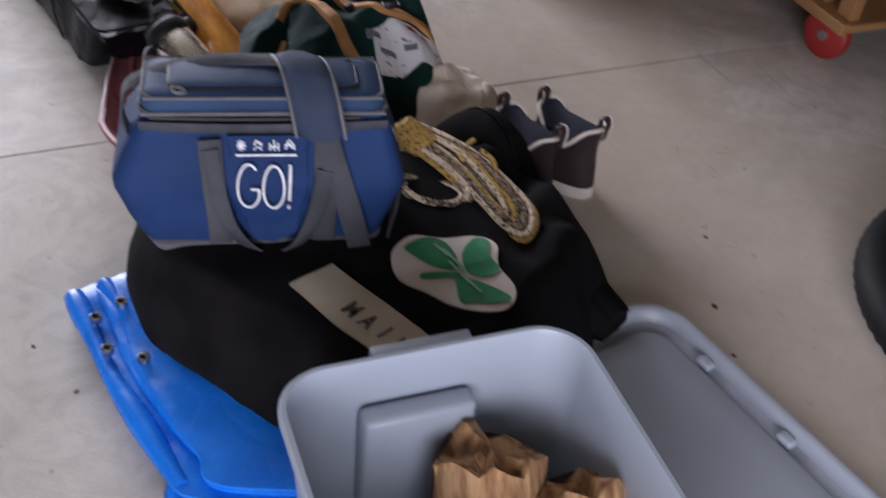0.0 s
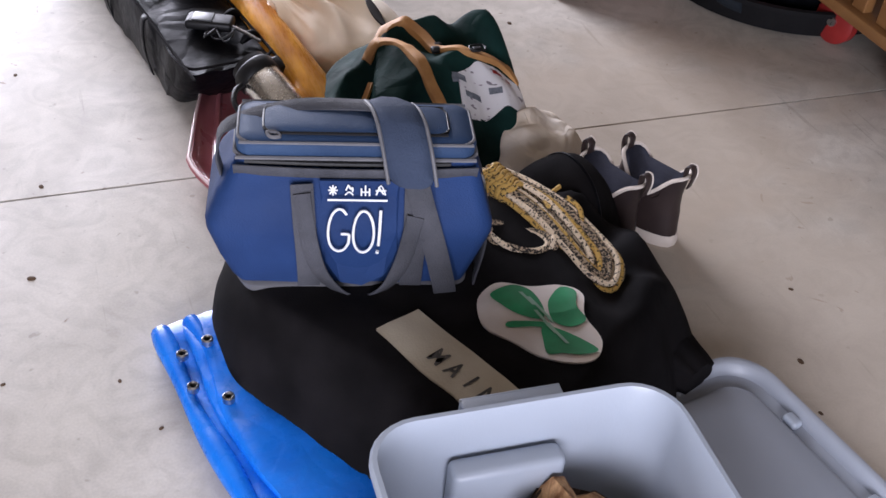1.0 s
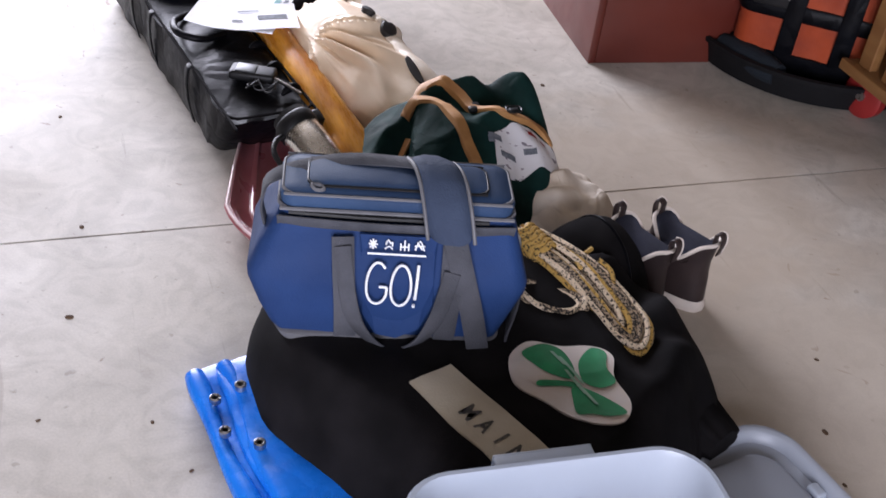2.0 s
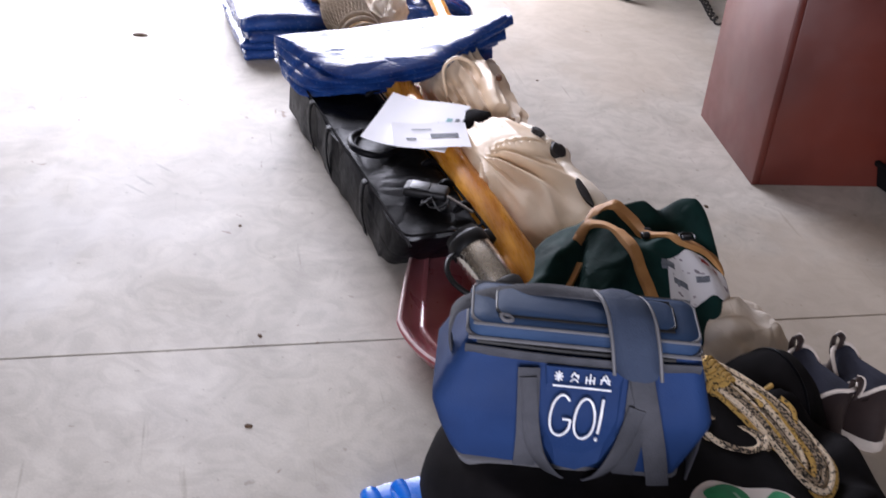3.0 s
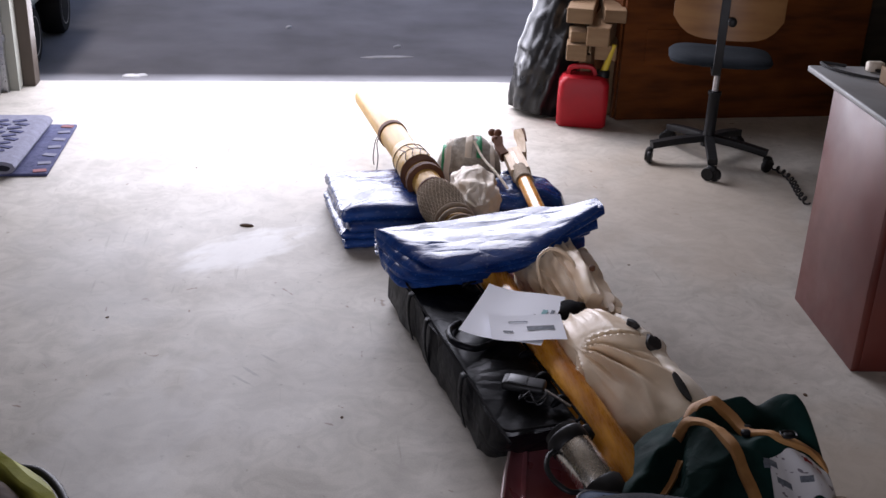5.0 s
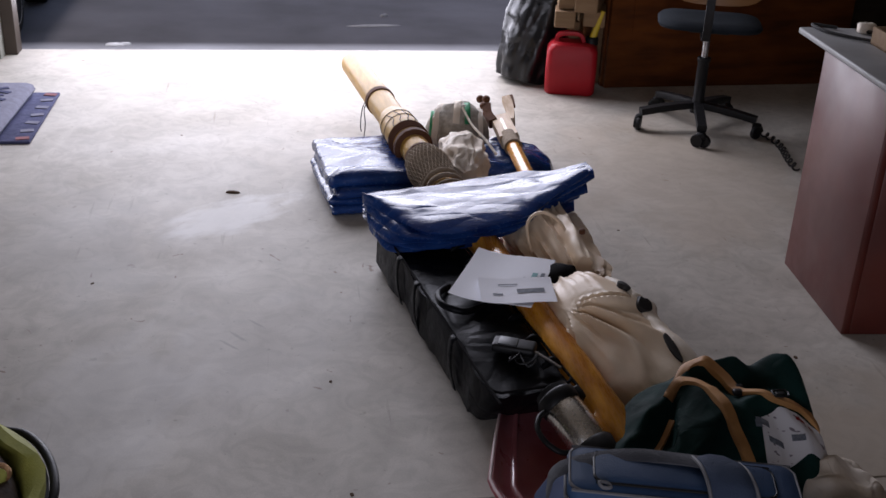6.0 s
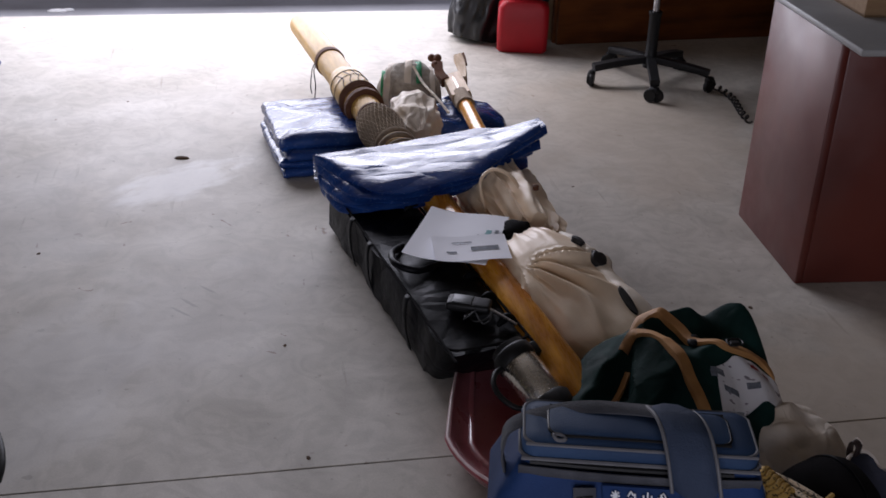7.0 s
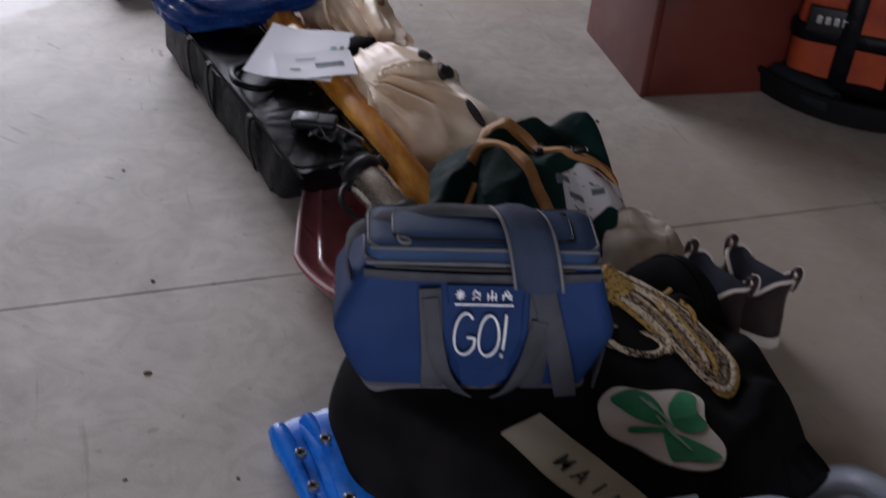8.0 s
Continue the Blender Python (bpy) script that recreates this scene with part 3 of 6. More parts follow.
def firewood(p0, p1, r, seed):
    """A split log from p0 up to p1: a wedge of rough grain with bark on its back and a ragged end."""
    p0, p1 = Vector(p0), Vector(p1)
    length = (p1 - p0).length
    n, m = 16, 18
    loops = []
    for i in range(n + 1):
        z = length * i / n
        ring = []
        for k in range(m):
            a = 2 * math.pi * k / m
            rad = r * (0.8 if 0.2 < a < 3.0 else 1.0) * (1 + 0.16 * noise.noise(Vector((math.cos(a) * 2.5, math.sin(a) * 2.5 + seed, z * 12))) + 0.08 * noise.noise(Vector((a * 5, seed, z * 40))))
            end = 0.03 * noise.noise(Vector((math.cos(a) * 1.7, math.sin(a) * 1.7, seed))) if i in (0, n) else 0
            ring.append((rad * math.cos(a), rad * math.sin(a), z + end))
        loops.append(ring)
    for q in (0.7, 0.4, 0.1):
        loops.append([(x * q, y * q, z + 0.03 * noise.noise(Vector((x * 30 * q, y * 30 * q, seed)))) for x, y, z in loops[n]])
    t = thing("firewood_log", "rough split firewood log inside the grey tote", "firewood", group="firewood in the tote")
    t.matrix_basis = Matrix.Translation(p0) @ (p1 - p0).to_track_quat("Z", "Y").to_matrix().to_4x4()
    part("heartwood", rings(loops), M_LOGWOOD, t)
    bark = [[(p[0] * 1.06, p[1] * 1.06, p[2]) for p in ring[10:18]] + [(p[0] * 0.95, p[1] * 0.95, p[2]) for p in ring[10:18][::-1]] for ring in loops[: n + 1]]
    part("bark", rings(bark), M_BARK, t, "dark brown flaking bark")
    return t


def bin_lid():
    t = thing("tote_cover", "grey plastic tote cover lying upside down on the floor", "tote cover", (0.645, 1.385, 0), 9.5)
    hx, hy = 0.20, 0.335
    prof = [(0, 0.0, 0.075), (0, 0.036, 0.08), (0.004, 0.043, 0.078), (0.012, 0.044, 0.074), (0.018, 0.040, 0.07), (0.024, 0.020, 0.066), (0.05, 0.017, 0.055), (0.056, 0.030, 0.05), (0.064, 0.033, 0.045), (0.10, 0.033, 0.04)]
    part("body", rings([rrect(hx - d, hy - d, r, z, 7) for d, z, r in prof]), M_LID, t)
    for y in (0.17, -0.02, -0.2):
        part("clip_notch", box(0.022, 0.03, 0.016, 0.006, at=(hx - 0.036, y, 0.018), seg=3), M_BIN, t)
    return t


storage_bin()
firewood((0.19, 1.19, 0.03), (0.226, 1.34, 0.272), 0.07, 3)
firewood((0.295, 1.05, 0.03), (0.325, 1.27, 0.262), 0.062, 8)
firewood((0.08, 1.00, 0.06), (0.24, 0.97, 0.06), 0.05, 12)
bin_lid()


def front_tarp():
    """A blue tarpaulin folded flat, its hemmed layers fanned at the edge, under the duffel."""
    t = thing("folded_tarp", "bright blue folded tarpaulin with metal grommets under the duffel", "tarpaulin", (0.08, 1.78, 0), 0)
    base_line = [(-0.278, 0.275), (-0.268, 0.19), (-0.252, 0.06), (-0.225, -0.06), (-0.205, -0.13), (-0.19, -0.2)]
    for j in range(6):
        z0 = 0.0105 * j
        w = (0.0, 0.006, 0.002, 0.01, 0.045, 0.052)[j]
        pts = [(x + w * (1.0 + 0.25 * math.sin(9 * y + j)), y - 0.004 * j) for x, y in base_line] + [(0.1, -0.30), (0.22, -0.3), (0.25, 0.15), (0.0, 0.285 - 0.006 * j), (-0.16 + w * 0.4, 0.30 - 0.006 * j)]
        ring = smooth_path([(x, y, 0) for x, y in pts], 6, True)
        cen = Vector((0.02, 0.0, 0))

        def z_at(p, k, j=j):
            return z0 + 0.004 * (noise.noise(Vector((p.x * 9, p.y * 9, j * 3.1))) + 0.6) + k
        loops = [[(p.x + 0.004, p.y, z_at(p, 0.0)) for p in ring], [(p.x, p.y, z_at(p, 0.004)) for p in ring], [(p.x + 0.002, p.y, z_at(p, 0.008)) for p in ring]]
        for q in (0.95, 0.88, 0.78, 0.6, 0.3):
            loops.append([(cen.x + (p.x - cen.x) * q, cen.y + (p.y - cen.y) * q, z_at(p * q, 0.008) + wrinkle((p.x * q, p.y * q, j), 10, 0.006, j)) for p in ring])
        part("fold", rings(loops), M_TARP_BRIGHT, t)
    part("hem", tube([(-0.272, 0.262, 0.035), (-0.262, 0.19, 0.036), (-0.246, 0.06, 0.038), (-0.218, -0.06, 0.036), (-0.19, -0.18, 0.034)], lambda u: 0.017 + 0.003 * math.sin(11 * u), 12), M_TARP_BRIGHT, t)
    part("hem", tube([(-0.222, 0.262, 0.05), (-0.206, 0.19, 0.053), (-0.205, 0.06, 0.050), (-0.175, -0.06, 0.049), (-0.14, -0.16, 0.04)], lambda u: 0.011 + 0.004 * math.sin(9 * u + 1), 12), M_TARP_BRIGHT, t)
    for x, y, zg in ((-0.248, 0.178, 0.054), (-0.205, 0.185, 0.070), (-0.243, 0.10, 0.056), (-0.196, 0.05, 0.070)):
        g = rings([[((r * math.cos(a)) + x, (r * math.sin(a)) + y, z + zg) for a in [2 * math.pi * k / 14 for k in range(14)]] for r, z in ((0.010, -0.004), (0.010, 0.006), (0.0075, 0.008), (0.005, 0.006), (0.005, -0.004))])
        part("grommet", g, M_CHROME, t, "round metal grommet")
    return t


front_tarp()

DUFFEL = Mound(0.41, 0.295, 0.212, n=8.0, p=12.0, q=2.0, crease=0.011, scale=5.5, seed=2.0,
               warp=lambda x, y: max(0.0, min(1.0, (0.84 * x + 0.54 * y + 0.322) / 0.07)) ** 0.5 * max(0.0, min(1.0, (-0.6 * (x - 0.375) + 0.8 * (y + 0.09)) / 0.08)) ** 0.5
               * (1.0 + 0.08 * noise.noise(Vector((x * 5, y * 5, 4)))) * (1 - 0.34 * max(0.0, min(1.0, (x - 0.14) / 0.24)) + 0.30 * max(0.0, min(1.0, (x - 0.12) / 0.15)) * noise.noise(Vector((x * 11, y * 11, 9)))))
DX, DY = 0.30, 1.825


def over_duffel(x, y):
    return DUFFEL.height(x - DX, y - DY) + 0.0


def duffel():
    t = thing("sail_duffel", "black canvas sail duffel lying slumped on the floor", "duffel bag", (DX, DY, 0.0))
    part("bag", DUFFEL.mesh(40, 110), M_BLACKCANVAS, t)
    # gathered neck of cloth at the end
    part("gathered_neck", sack((0.26, 0.13, 0.06), (0.36, -0.13, 0.045), lambda u: 0.06 * (0.55 + 0.6 * math.sin(math.pi * min(1, u * 0.9 + 0.1))), 0.8, 26, 48, 0.09, 7, 0.008, 3.0, 0.0), M_BLACKCANVAS, t)
    # stitched label with stencilled letters
    def surf(x, y):
        return DUFFEL.height(x, y)
    c, d = Vector((0.137 - DX, 1.785 - DY)), Vector((0.40, -0.917)).normalized()
    s = Vector((-d.y, d.x))
    corners = [c - s * 0.043, c + s * 0.043, c + s * 0.043 + d * 0.24, c - s * 0.043 + d * 0.24]
    lab = part("label", draped([tuple(p) for p in corners], surf, 0.004, 9), M_LABEL, t, "cream stitched cloth label with stencilled letters")
    for i, ch in enumerate("MAIN"):
        bm = lettering(ch, 0.043, 0.0, 0.001)
        o = c + d * (0.098 + 0.034 * i)
        for v in bm.verts:
            q = o + d * (v.co.x * 0.72) + s * (v.co.y - 0.02)
            v.co = (q.x, q.y, surf(q.x, q.y) + 0.006)
        part("stencilled_letter", bm, M_INK, lab, smooth=False)
    # sewn patch with a clover
    pc = Vector((0.348 - DX, 1.735 - DY))
    ax, ay = Vector((0.97, -0.24)), Vector((0.24, 0.97))

    def outline(pts):
        return [tuple(pc + ax * x + ay * y) for x, y in [(p.x, p.y) for p in smooth_path([(a, b, 0) for a, b in pts], 5, True)]]
    pat = part("sewn_patch", draped(outline([(-0.088, 0.045), (-0.055, 0.085), (0.0, 0.078), (0.05, 0.083), (0.082, 0.055), (0.078, 0.01), (0.095, -0.045), (0.07, -0.082), (0.0, -0.08), (-0.045, -0.045), (-0.085, -0.012)]), surf, 0.004, 5), M_PATCH, t, "white sewn patch with a green clover emblem")
    for leaf in ([(-0.065, 0.06), (-0.03, 0.078), (0.0, 0.066), (0.014, 0.03), (0.008, 0.003), (-0.03, 0.012), (-0.058, 0.036)],
                 [(0.03, 0.052), (0.052, 0.076), (0.072, 0.06), (0.068, 0.03), (0.078, 0.0), (0.052, -0.012), (0.026, 0.0), (0.022, 0.028)],
                 [(0.008, -0.012), (0.04, -0.02), (0.085, -0.06), (0.06, -0.07), (0.03, -0.068), (0.005, -0.072), (0.003, -0.04)],
                 [(-0.045, -0.004), (-0.005, -0.002), (0.012, -0.004), (0.012, -0.013), (-0.01, -0.013), (-0.048, -0.016)]):
        part("clover_leaf", draped(outline(leaf), surf, 0.0065, 4), M_CLOVER, pat, "printed green clover leaf")
    for k, (x, y, w) in enumerate(((-0.012, 0.045, 0.05), (0.006, 0.022, 0.09), (0.01, -0.004, 0.075), (0.025, -0.026, 0.07))):
        bar = [(x - w / 2 * 0.35, y + w / 2 * 0.6), (x - w / 2 * 0.35 + 0.006, y + w / 2 * 0.6), (x + w / 2 * 0.35 + 0.006, y - w / 2 * 0.6), (x + w / 2 * 0.35, y - w / 2 * 0.6)]
        part("printed_bar", draped([tuple(pc + ax * a + ay * b) for a, b in bar], surf, 0.008, 3), M_PALEGREEN, pat)
    return t


duffel()


def cooler_bag():
    t = thing("cooler_bag", "blue soft cooler bag with grey straps standing on the duffel", "cooler bag", (0.122, 1.985, 0.195), -14.0)
    levels = [(0.160, 0.080, 0.015, 0.0), (0.172, 0.090, 0.02, 0.006), (0.180, 0.094, 0.022, 0.03), (0.196, 0.098, 0.026, 0.07), (0.211, 0.102, 0.028, 0.115), (0.212, 0.101, 0.028, 0.132),
              (0.196, 0.085, 0.024, 0.175), (0.184, 0.063, 0.02, 0.215), (0.179, 0.059, 0.018, 0.226), (0.172, 0.054, 0.018, 0.230)]
    loops = []
    for hx, hy, r, z in levels:
        ring = []
        for x, y, zz in rrect(hx, hy, r, z, 8):
            k = wrinkle((x, y, zz), 12, 0.004, 5.0)
            x *= 1.07 if x < 0 and 0.02 < zz < 0.19 else 1.0
            ring.append((x + (k if abs(x) > 0.1 else 0), y + k * (1 if abs(y) > 0.05 else 0), zz))
        loops.append(ring)
    bm = rings(loops)
    bmesh.ops.subdivide_edges(bm, edges=[e for e in bm.edges if e.calc_length() > 0.05], cuts=7, use_grid_fill=True)
    for v in bm.verts:
        if 0.004 < v.co.z < 0.21:
            v.co += Vector((0, math.copysign(1, v.co.y), 0)) * (wrinkle(v.co, 11, 0.005, 2.0) + 0.006 * math.cos(v.co.x * 8))
    part("body", bm, M_COOLER, t)
    part("base_band", rings([rrect(0.176, 0.097, 0.03, 0.0, 8), rrect(0.184, 0.104, 0.035, 0.018, 8), rrect(0.180, 0.1, 0.035, 0.021, 8)]), M_PIPE, t, "grey bottom band")
    # the lid, with its piping, open zip slit and top pocket
    lid = part("lid", rings([rrect(0.168, 0.052, 0.02, 0.224, 6), rrect(0.178, 0.059, 0.024, 0.229, 6), rrect(0.180, 0.061, 0.026, 0.247, 6), rrect(0.174, 0.056, 0.024, 0.255, 6), rrect(0.150, 0.040, 0.02, 0.257, 6)]), M_COOLER_LT, t, "lighter blue padded lid")
    for z, hx, hy, r in ((0.230, 0.1805, 0.062, 0.0032), (0.2535, 0.1755, 0.0575, 0.0026)):
        part("piping", tube(rrect(hx, hy, 0.025, z, 5), r, 6, 2, True), M_PIPE, lid, "grey piping")
    part("zip", tube([(-0.165, -0.0625, 0.225), (-0.05, -0.0655, 0.2235), (0.05, -0.0655, 0.2235), (0.14, -0.0635, 0.2245)], 0.0042, 6), M_BLACK, lid, "dark open zip")
    part("top_pocket", rings([rrect(0.135, 0.036, 0.02, 0.254, 6), rrect(0.137, 0.038, 0.02, 0.261, 6), rrect(0.128, 0.031, 0.018, 0.264, 6)]), M_COOLER_LT, lid)
    part("pocket_zip", tube(rrect(0.138, 0.039, 0.02, 0.259, 5), 0.0026, 6, 2, True), M_BLACK, lid)
    part("zip_pull", tube([(-0.12, -0.042, 0.262), (-0.132, -0.048, 0.266), (-0.126, -0.055, 0.262), (-0.114, -0.05, 0.260)], 0.003, 6, 4, True), M_PIPE, lid)
    part("edge_webbing", ribbon([(-0.182, -0.066, 0.212), (-0.09, -0.074, 0.213), (0.0, -0.0765, 0.213), (0.09, -0.074, 0.213), (0.182, -0.066, 0.212)], 0.02, 0.003, (0, -0.25, 1)), M_WEB, t, "grey edge webbing")

    def front(x, z, out=0.0):
        """A place on the front of the body."""
        prof = [(0.0, 0.088), (0.03, 0.100), (0.07, 0.1045), (0.115, 0.109), (0.135, 0.107), (0.175, 0.092), (0.215, 0.071), (0.23, 0.066)]
        y = float(np.interp(z, [p[0] for p in prof], [p[1] for p in prof])) + 0.003 * math.cos(x * 8)
        return (x, -y - out, z)
    # vertical webbing sewn to the front, going on as two carrying loops
    part("webbing", ribbon([front(-0.082, 0.20, 0.004), front(-0.078, 0.15, 0.005), front(-0.073, 0.09, 0.006), front(-0.07, 0.02, 0.005)], 0.034, 0.003, (1, 0, 0)), M_WEB, t, "grey webbing strap")
    part("webbing", ribbon([front(0.088, 0.20, 0.004), front(0.088, 0.12, 0.005), front(0.088, 0.05, 0.006), front(0.088, 0.015, 0.005)], 0.034, 0.003, (1, 0, 0)), M_WEB, t, "grey webbing strap")
    part("carrying_loop", ribbon([front(-0.082, 0.19, 0.009), front(-0.068, 0.11, 0.011), front(-0.05, 0.055, 0.016), front(-0.015, 0.012, 0.02), front(0.02, 0.006, 0.021), front(0.05, 0.035, 0.02), front(0.072, 0.085, 0.014), front(0.088, 0.16, 0.01)],
                                 0.026, 0.004, [(1, -0.1, 0), (1, -0.1, 0.3), (0.7, -0.4, 0.5), (0.2, -0.7, 0.7), (-0.1, -0.7, 0.7), (-0.6, -0.5, 0.4), (-1, -0.1, 0.3), (-1, 0.1, 0)]), M_WEB, t, "drooping grey carrying loop")
    # the front pocket with its print
    pocket = bmesh.new()
    face = [(-0.056, 0.206), (0.062, 0.206), (0.062, 0.10), (0.045, 0.045), (0.012, 0.02), (-0.022, 0.03), (-0.045, 0.075)]
    vs = [pocket.verts.new(front(x, z, 0.006)) for x, z in face]
    pocket.faces.new(vs)
    bmesh.ops.triangulate(pocket, faces=pocket.faces[:])
    r = bmesh.ops.extrude_face_region(pocket, geom=pocket.faces[:])
    bmesh.ops.translate(pocket, vec=(0, 0.005, 0), verts=[v for v in r["geom"] if isinstance(v, bmesh.types.BMVert)])
    pk = part("front_pocket", pocket, M_COOLER, t, smooth=False)
    def arc(cx, cz, rx, rz, a0, a1, n=14):
        return [(cx + rx * math.cos(radians(a0 + (a1 - a0) * q / n)), cz + rz * math.sin(radians(a0 + (a1 - a0) * q / n))) for q in range(n + 1)]

    def curve(pts, r=0.0021):
        return tube([front(x, z, 0.0075) for x, z in pts], r, 6, 3)
    part("printed_letter", join(curve(arc(-0.026, 0.1345, 0.0165, 0.0345, 50, 330)), curve([(-0.0235, 0.1325), (-0.017, 0.1325), (-0.011, 0.132)]), curve([(-0.011, 0.132), (-0.0113, 0.122), (-0.012, 0.115)])), M_WHITE, pk, "white printed letter G")
    part("printed_letter", curve(arc(0.0105, 0.132, 0.0155, 0.0345, 0, 360, 20)), M_WHITE, pk, "white printed letter O")
    part("printed_letter", join(curve([(0.0355, 0.168), (0.0345, 0.138), (0.0335, 0.112)], 0.0024), curve([(0.0328, 0.1005), (0.0325, 0.0965)], 0.0028)), M_WHITE, pk, "white printed exclamation mark")
    part("printed_line", ribbon([front(-0.044, 0.182, 0.008), front(0.0, 0.1825, 0.009), front(0.045, 0.1815, 0.008)], 0.0032, 0.0012, (0, 0, 1)), M_WHITE, pk, smooth=False)
    for x, kind in ((-0.036, 0), (-0.012, 1), (0.012, 2), (0.035, 3)):
        z0 = 0.1945
        if kind == 0:
            lines = [[(x - 0.007 * math.cos(q), z0 - 0.007 * math.sin(q)), (x, z0), (x + 0.007 * math.cos(q), z0 + 0.007 * math.sin(q))] for q in (0.0, 0.8, 1.57, 2.36)]
        elif kind == 1:
            lines = [[(x - 0.006, z0 - 0.006), (x, z0 - 0.002), (x + 0.006, z0 - 0.006)], [(x - 0.005, z0), (x - 0.001, z0 + 0.007), (x + 0.002, z0 + 0.002), (x + 0.005, z0 + 0.004), (x + 0.005, z0 - 0.002)]]
        elif kind == 2:
            lines = [[(x - 0.006, z0 - 0.007), (x - 0.006, z0 + 0.003)], [(x, z0 - 0.007), (x, z0 + 0.007)], [(x + 0.006, z0 - 0.007), (x + 0.006, z0 + 0.003)], [(x - 0.007, z0 - 0.002), (x + 0.007, z0 - 0.002)]]
        else:
            lines = [[(x - 0.007, z0 - 0.006), (x, z0 + 0.007), (x + 0.007, z0 - 0.006)], [(x - 0.008, z0), (x + 0.008, z0)], [(x - 0.004, z0 + 0.005), (x + 0.004, z0 - 0.005)]]
        part("printed_icon", join(*[curve(q, 0.0013) for q in lines]), M_WHITE, pk, "small white printed sign")
    # shoulder strap from the end ring over the lid, with its padded sleeve hanging over the front
    strap = part("shoulder_strap", ribbon([(-0.202, -0.03, 0.185), (-0.207, -0.025, 0.222), (-0.186, 0.004, 0.248), (-0.09, 0.03, 0.264), (0.0, 0.03, 0.267), (0.05, 0.012, 0.275)], 0.03, 0.004,
                                          [(0, 1, 0), (0, 1, 0.1), (0.2, 1, 0.2), (0, 1, 0.15), (0, 1, 0), (0.3, 1, 0)]), M_WEB, t, "grey shoulder strap")
    pad = [(0.048, 0.025, 0.275), (0.056, -0.012, 0.286), (0.063, -0.046, 0.283), (0.069, -0.074, 0.265), (0.074, -0.090, 0.243), (0.080, -0.102, 0.212)]
    part("shoulder_pad", rings([[Vector(p) + Vector((1, -0.08, 0)) * a * w + n * b for a, b in ((-0.035, 0), (-0.032, 0.007), (-0.018, 0.012), (0.018, 0.012), (0.032, 0.007), (0.035, 0), (0.028, -0.003), (-0.028, -0.003))]
                                for p, n, w in [(P, (Vector((0, -0.2, 1)) if i < 12 else Vector((0, -1, 0.35))).lerp(Vector((0, -1, 0.2)), i / 25), 0.62 if i in (0, 25) else 0.86 if i in (1, 24) else 0.97 if i in (2, 23) else 1.0) for i, P in enumerate(smooth_path(pad, 5))]]), M_PAD, strap, "padded blue strap sleeve with grey edging")
    for sgn in (-1, 1):
        edge = [Vector(p) + Vector((1, -0.08, 0)) * 0.0355 * sgn + Vector((0, -0.004, 0.003)) for p in pad]
        part("sleeve_edging", tube(edge, 0.003, 6, 5), M_PIPE, strap)
    part("strap_tail", ribbon([(0.084, -0.092, 0.222), (0.10, -0.106, 0.17), (0.122, -0.117, 0.10), (0.138, -0.118, 0.04), (0.152, -0.122, -0.012), (0.175, -0.11, -0.02), (0.195, -0.075, 0.02), (0.212, -0.03, 0.07), (0.208, 0.0, 0.12)], 0.036, 0.004,
                              [(1, 0, 0), (1, 0, 0), (1, 0.05, 0), (1, 0.1, -0.2), (0.8, 0.3, -0.4), (0.3, 0.9, 0.3), (0.2, 1, 0.2), (0, 1, 0), (0, 1, 0)]), M_WEB, strap, "grey strap hanging down the front")
    for sx in (-1, 1):
        x = 0.192 * sx
        hook = join(tube([(x, -0.03, 0.185), (x + 0.008 * sx, -0.03, 0.17), (x + 0.01 * sx, -0.028, 0.15), (x + 0.004 * sx, -0.024, 0.135), (x - 0.004 * sx, -0.03, 0.15), (x - 0.003 * sx, -0.033, 0.172)], 0.0028, 6, 4, True))
        part("snap_hook", hook, M_CHROME, t, "dark metal snap hook")
    return t


cooler_bag()


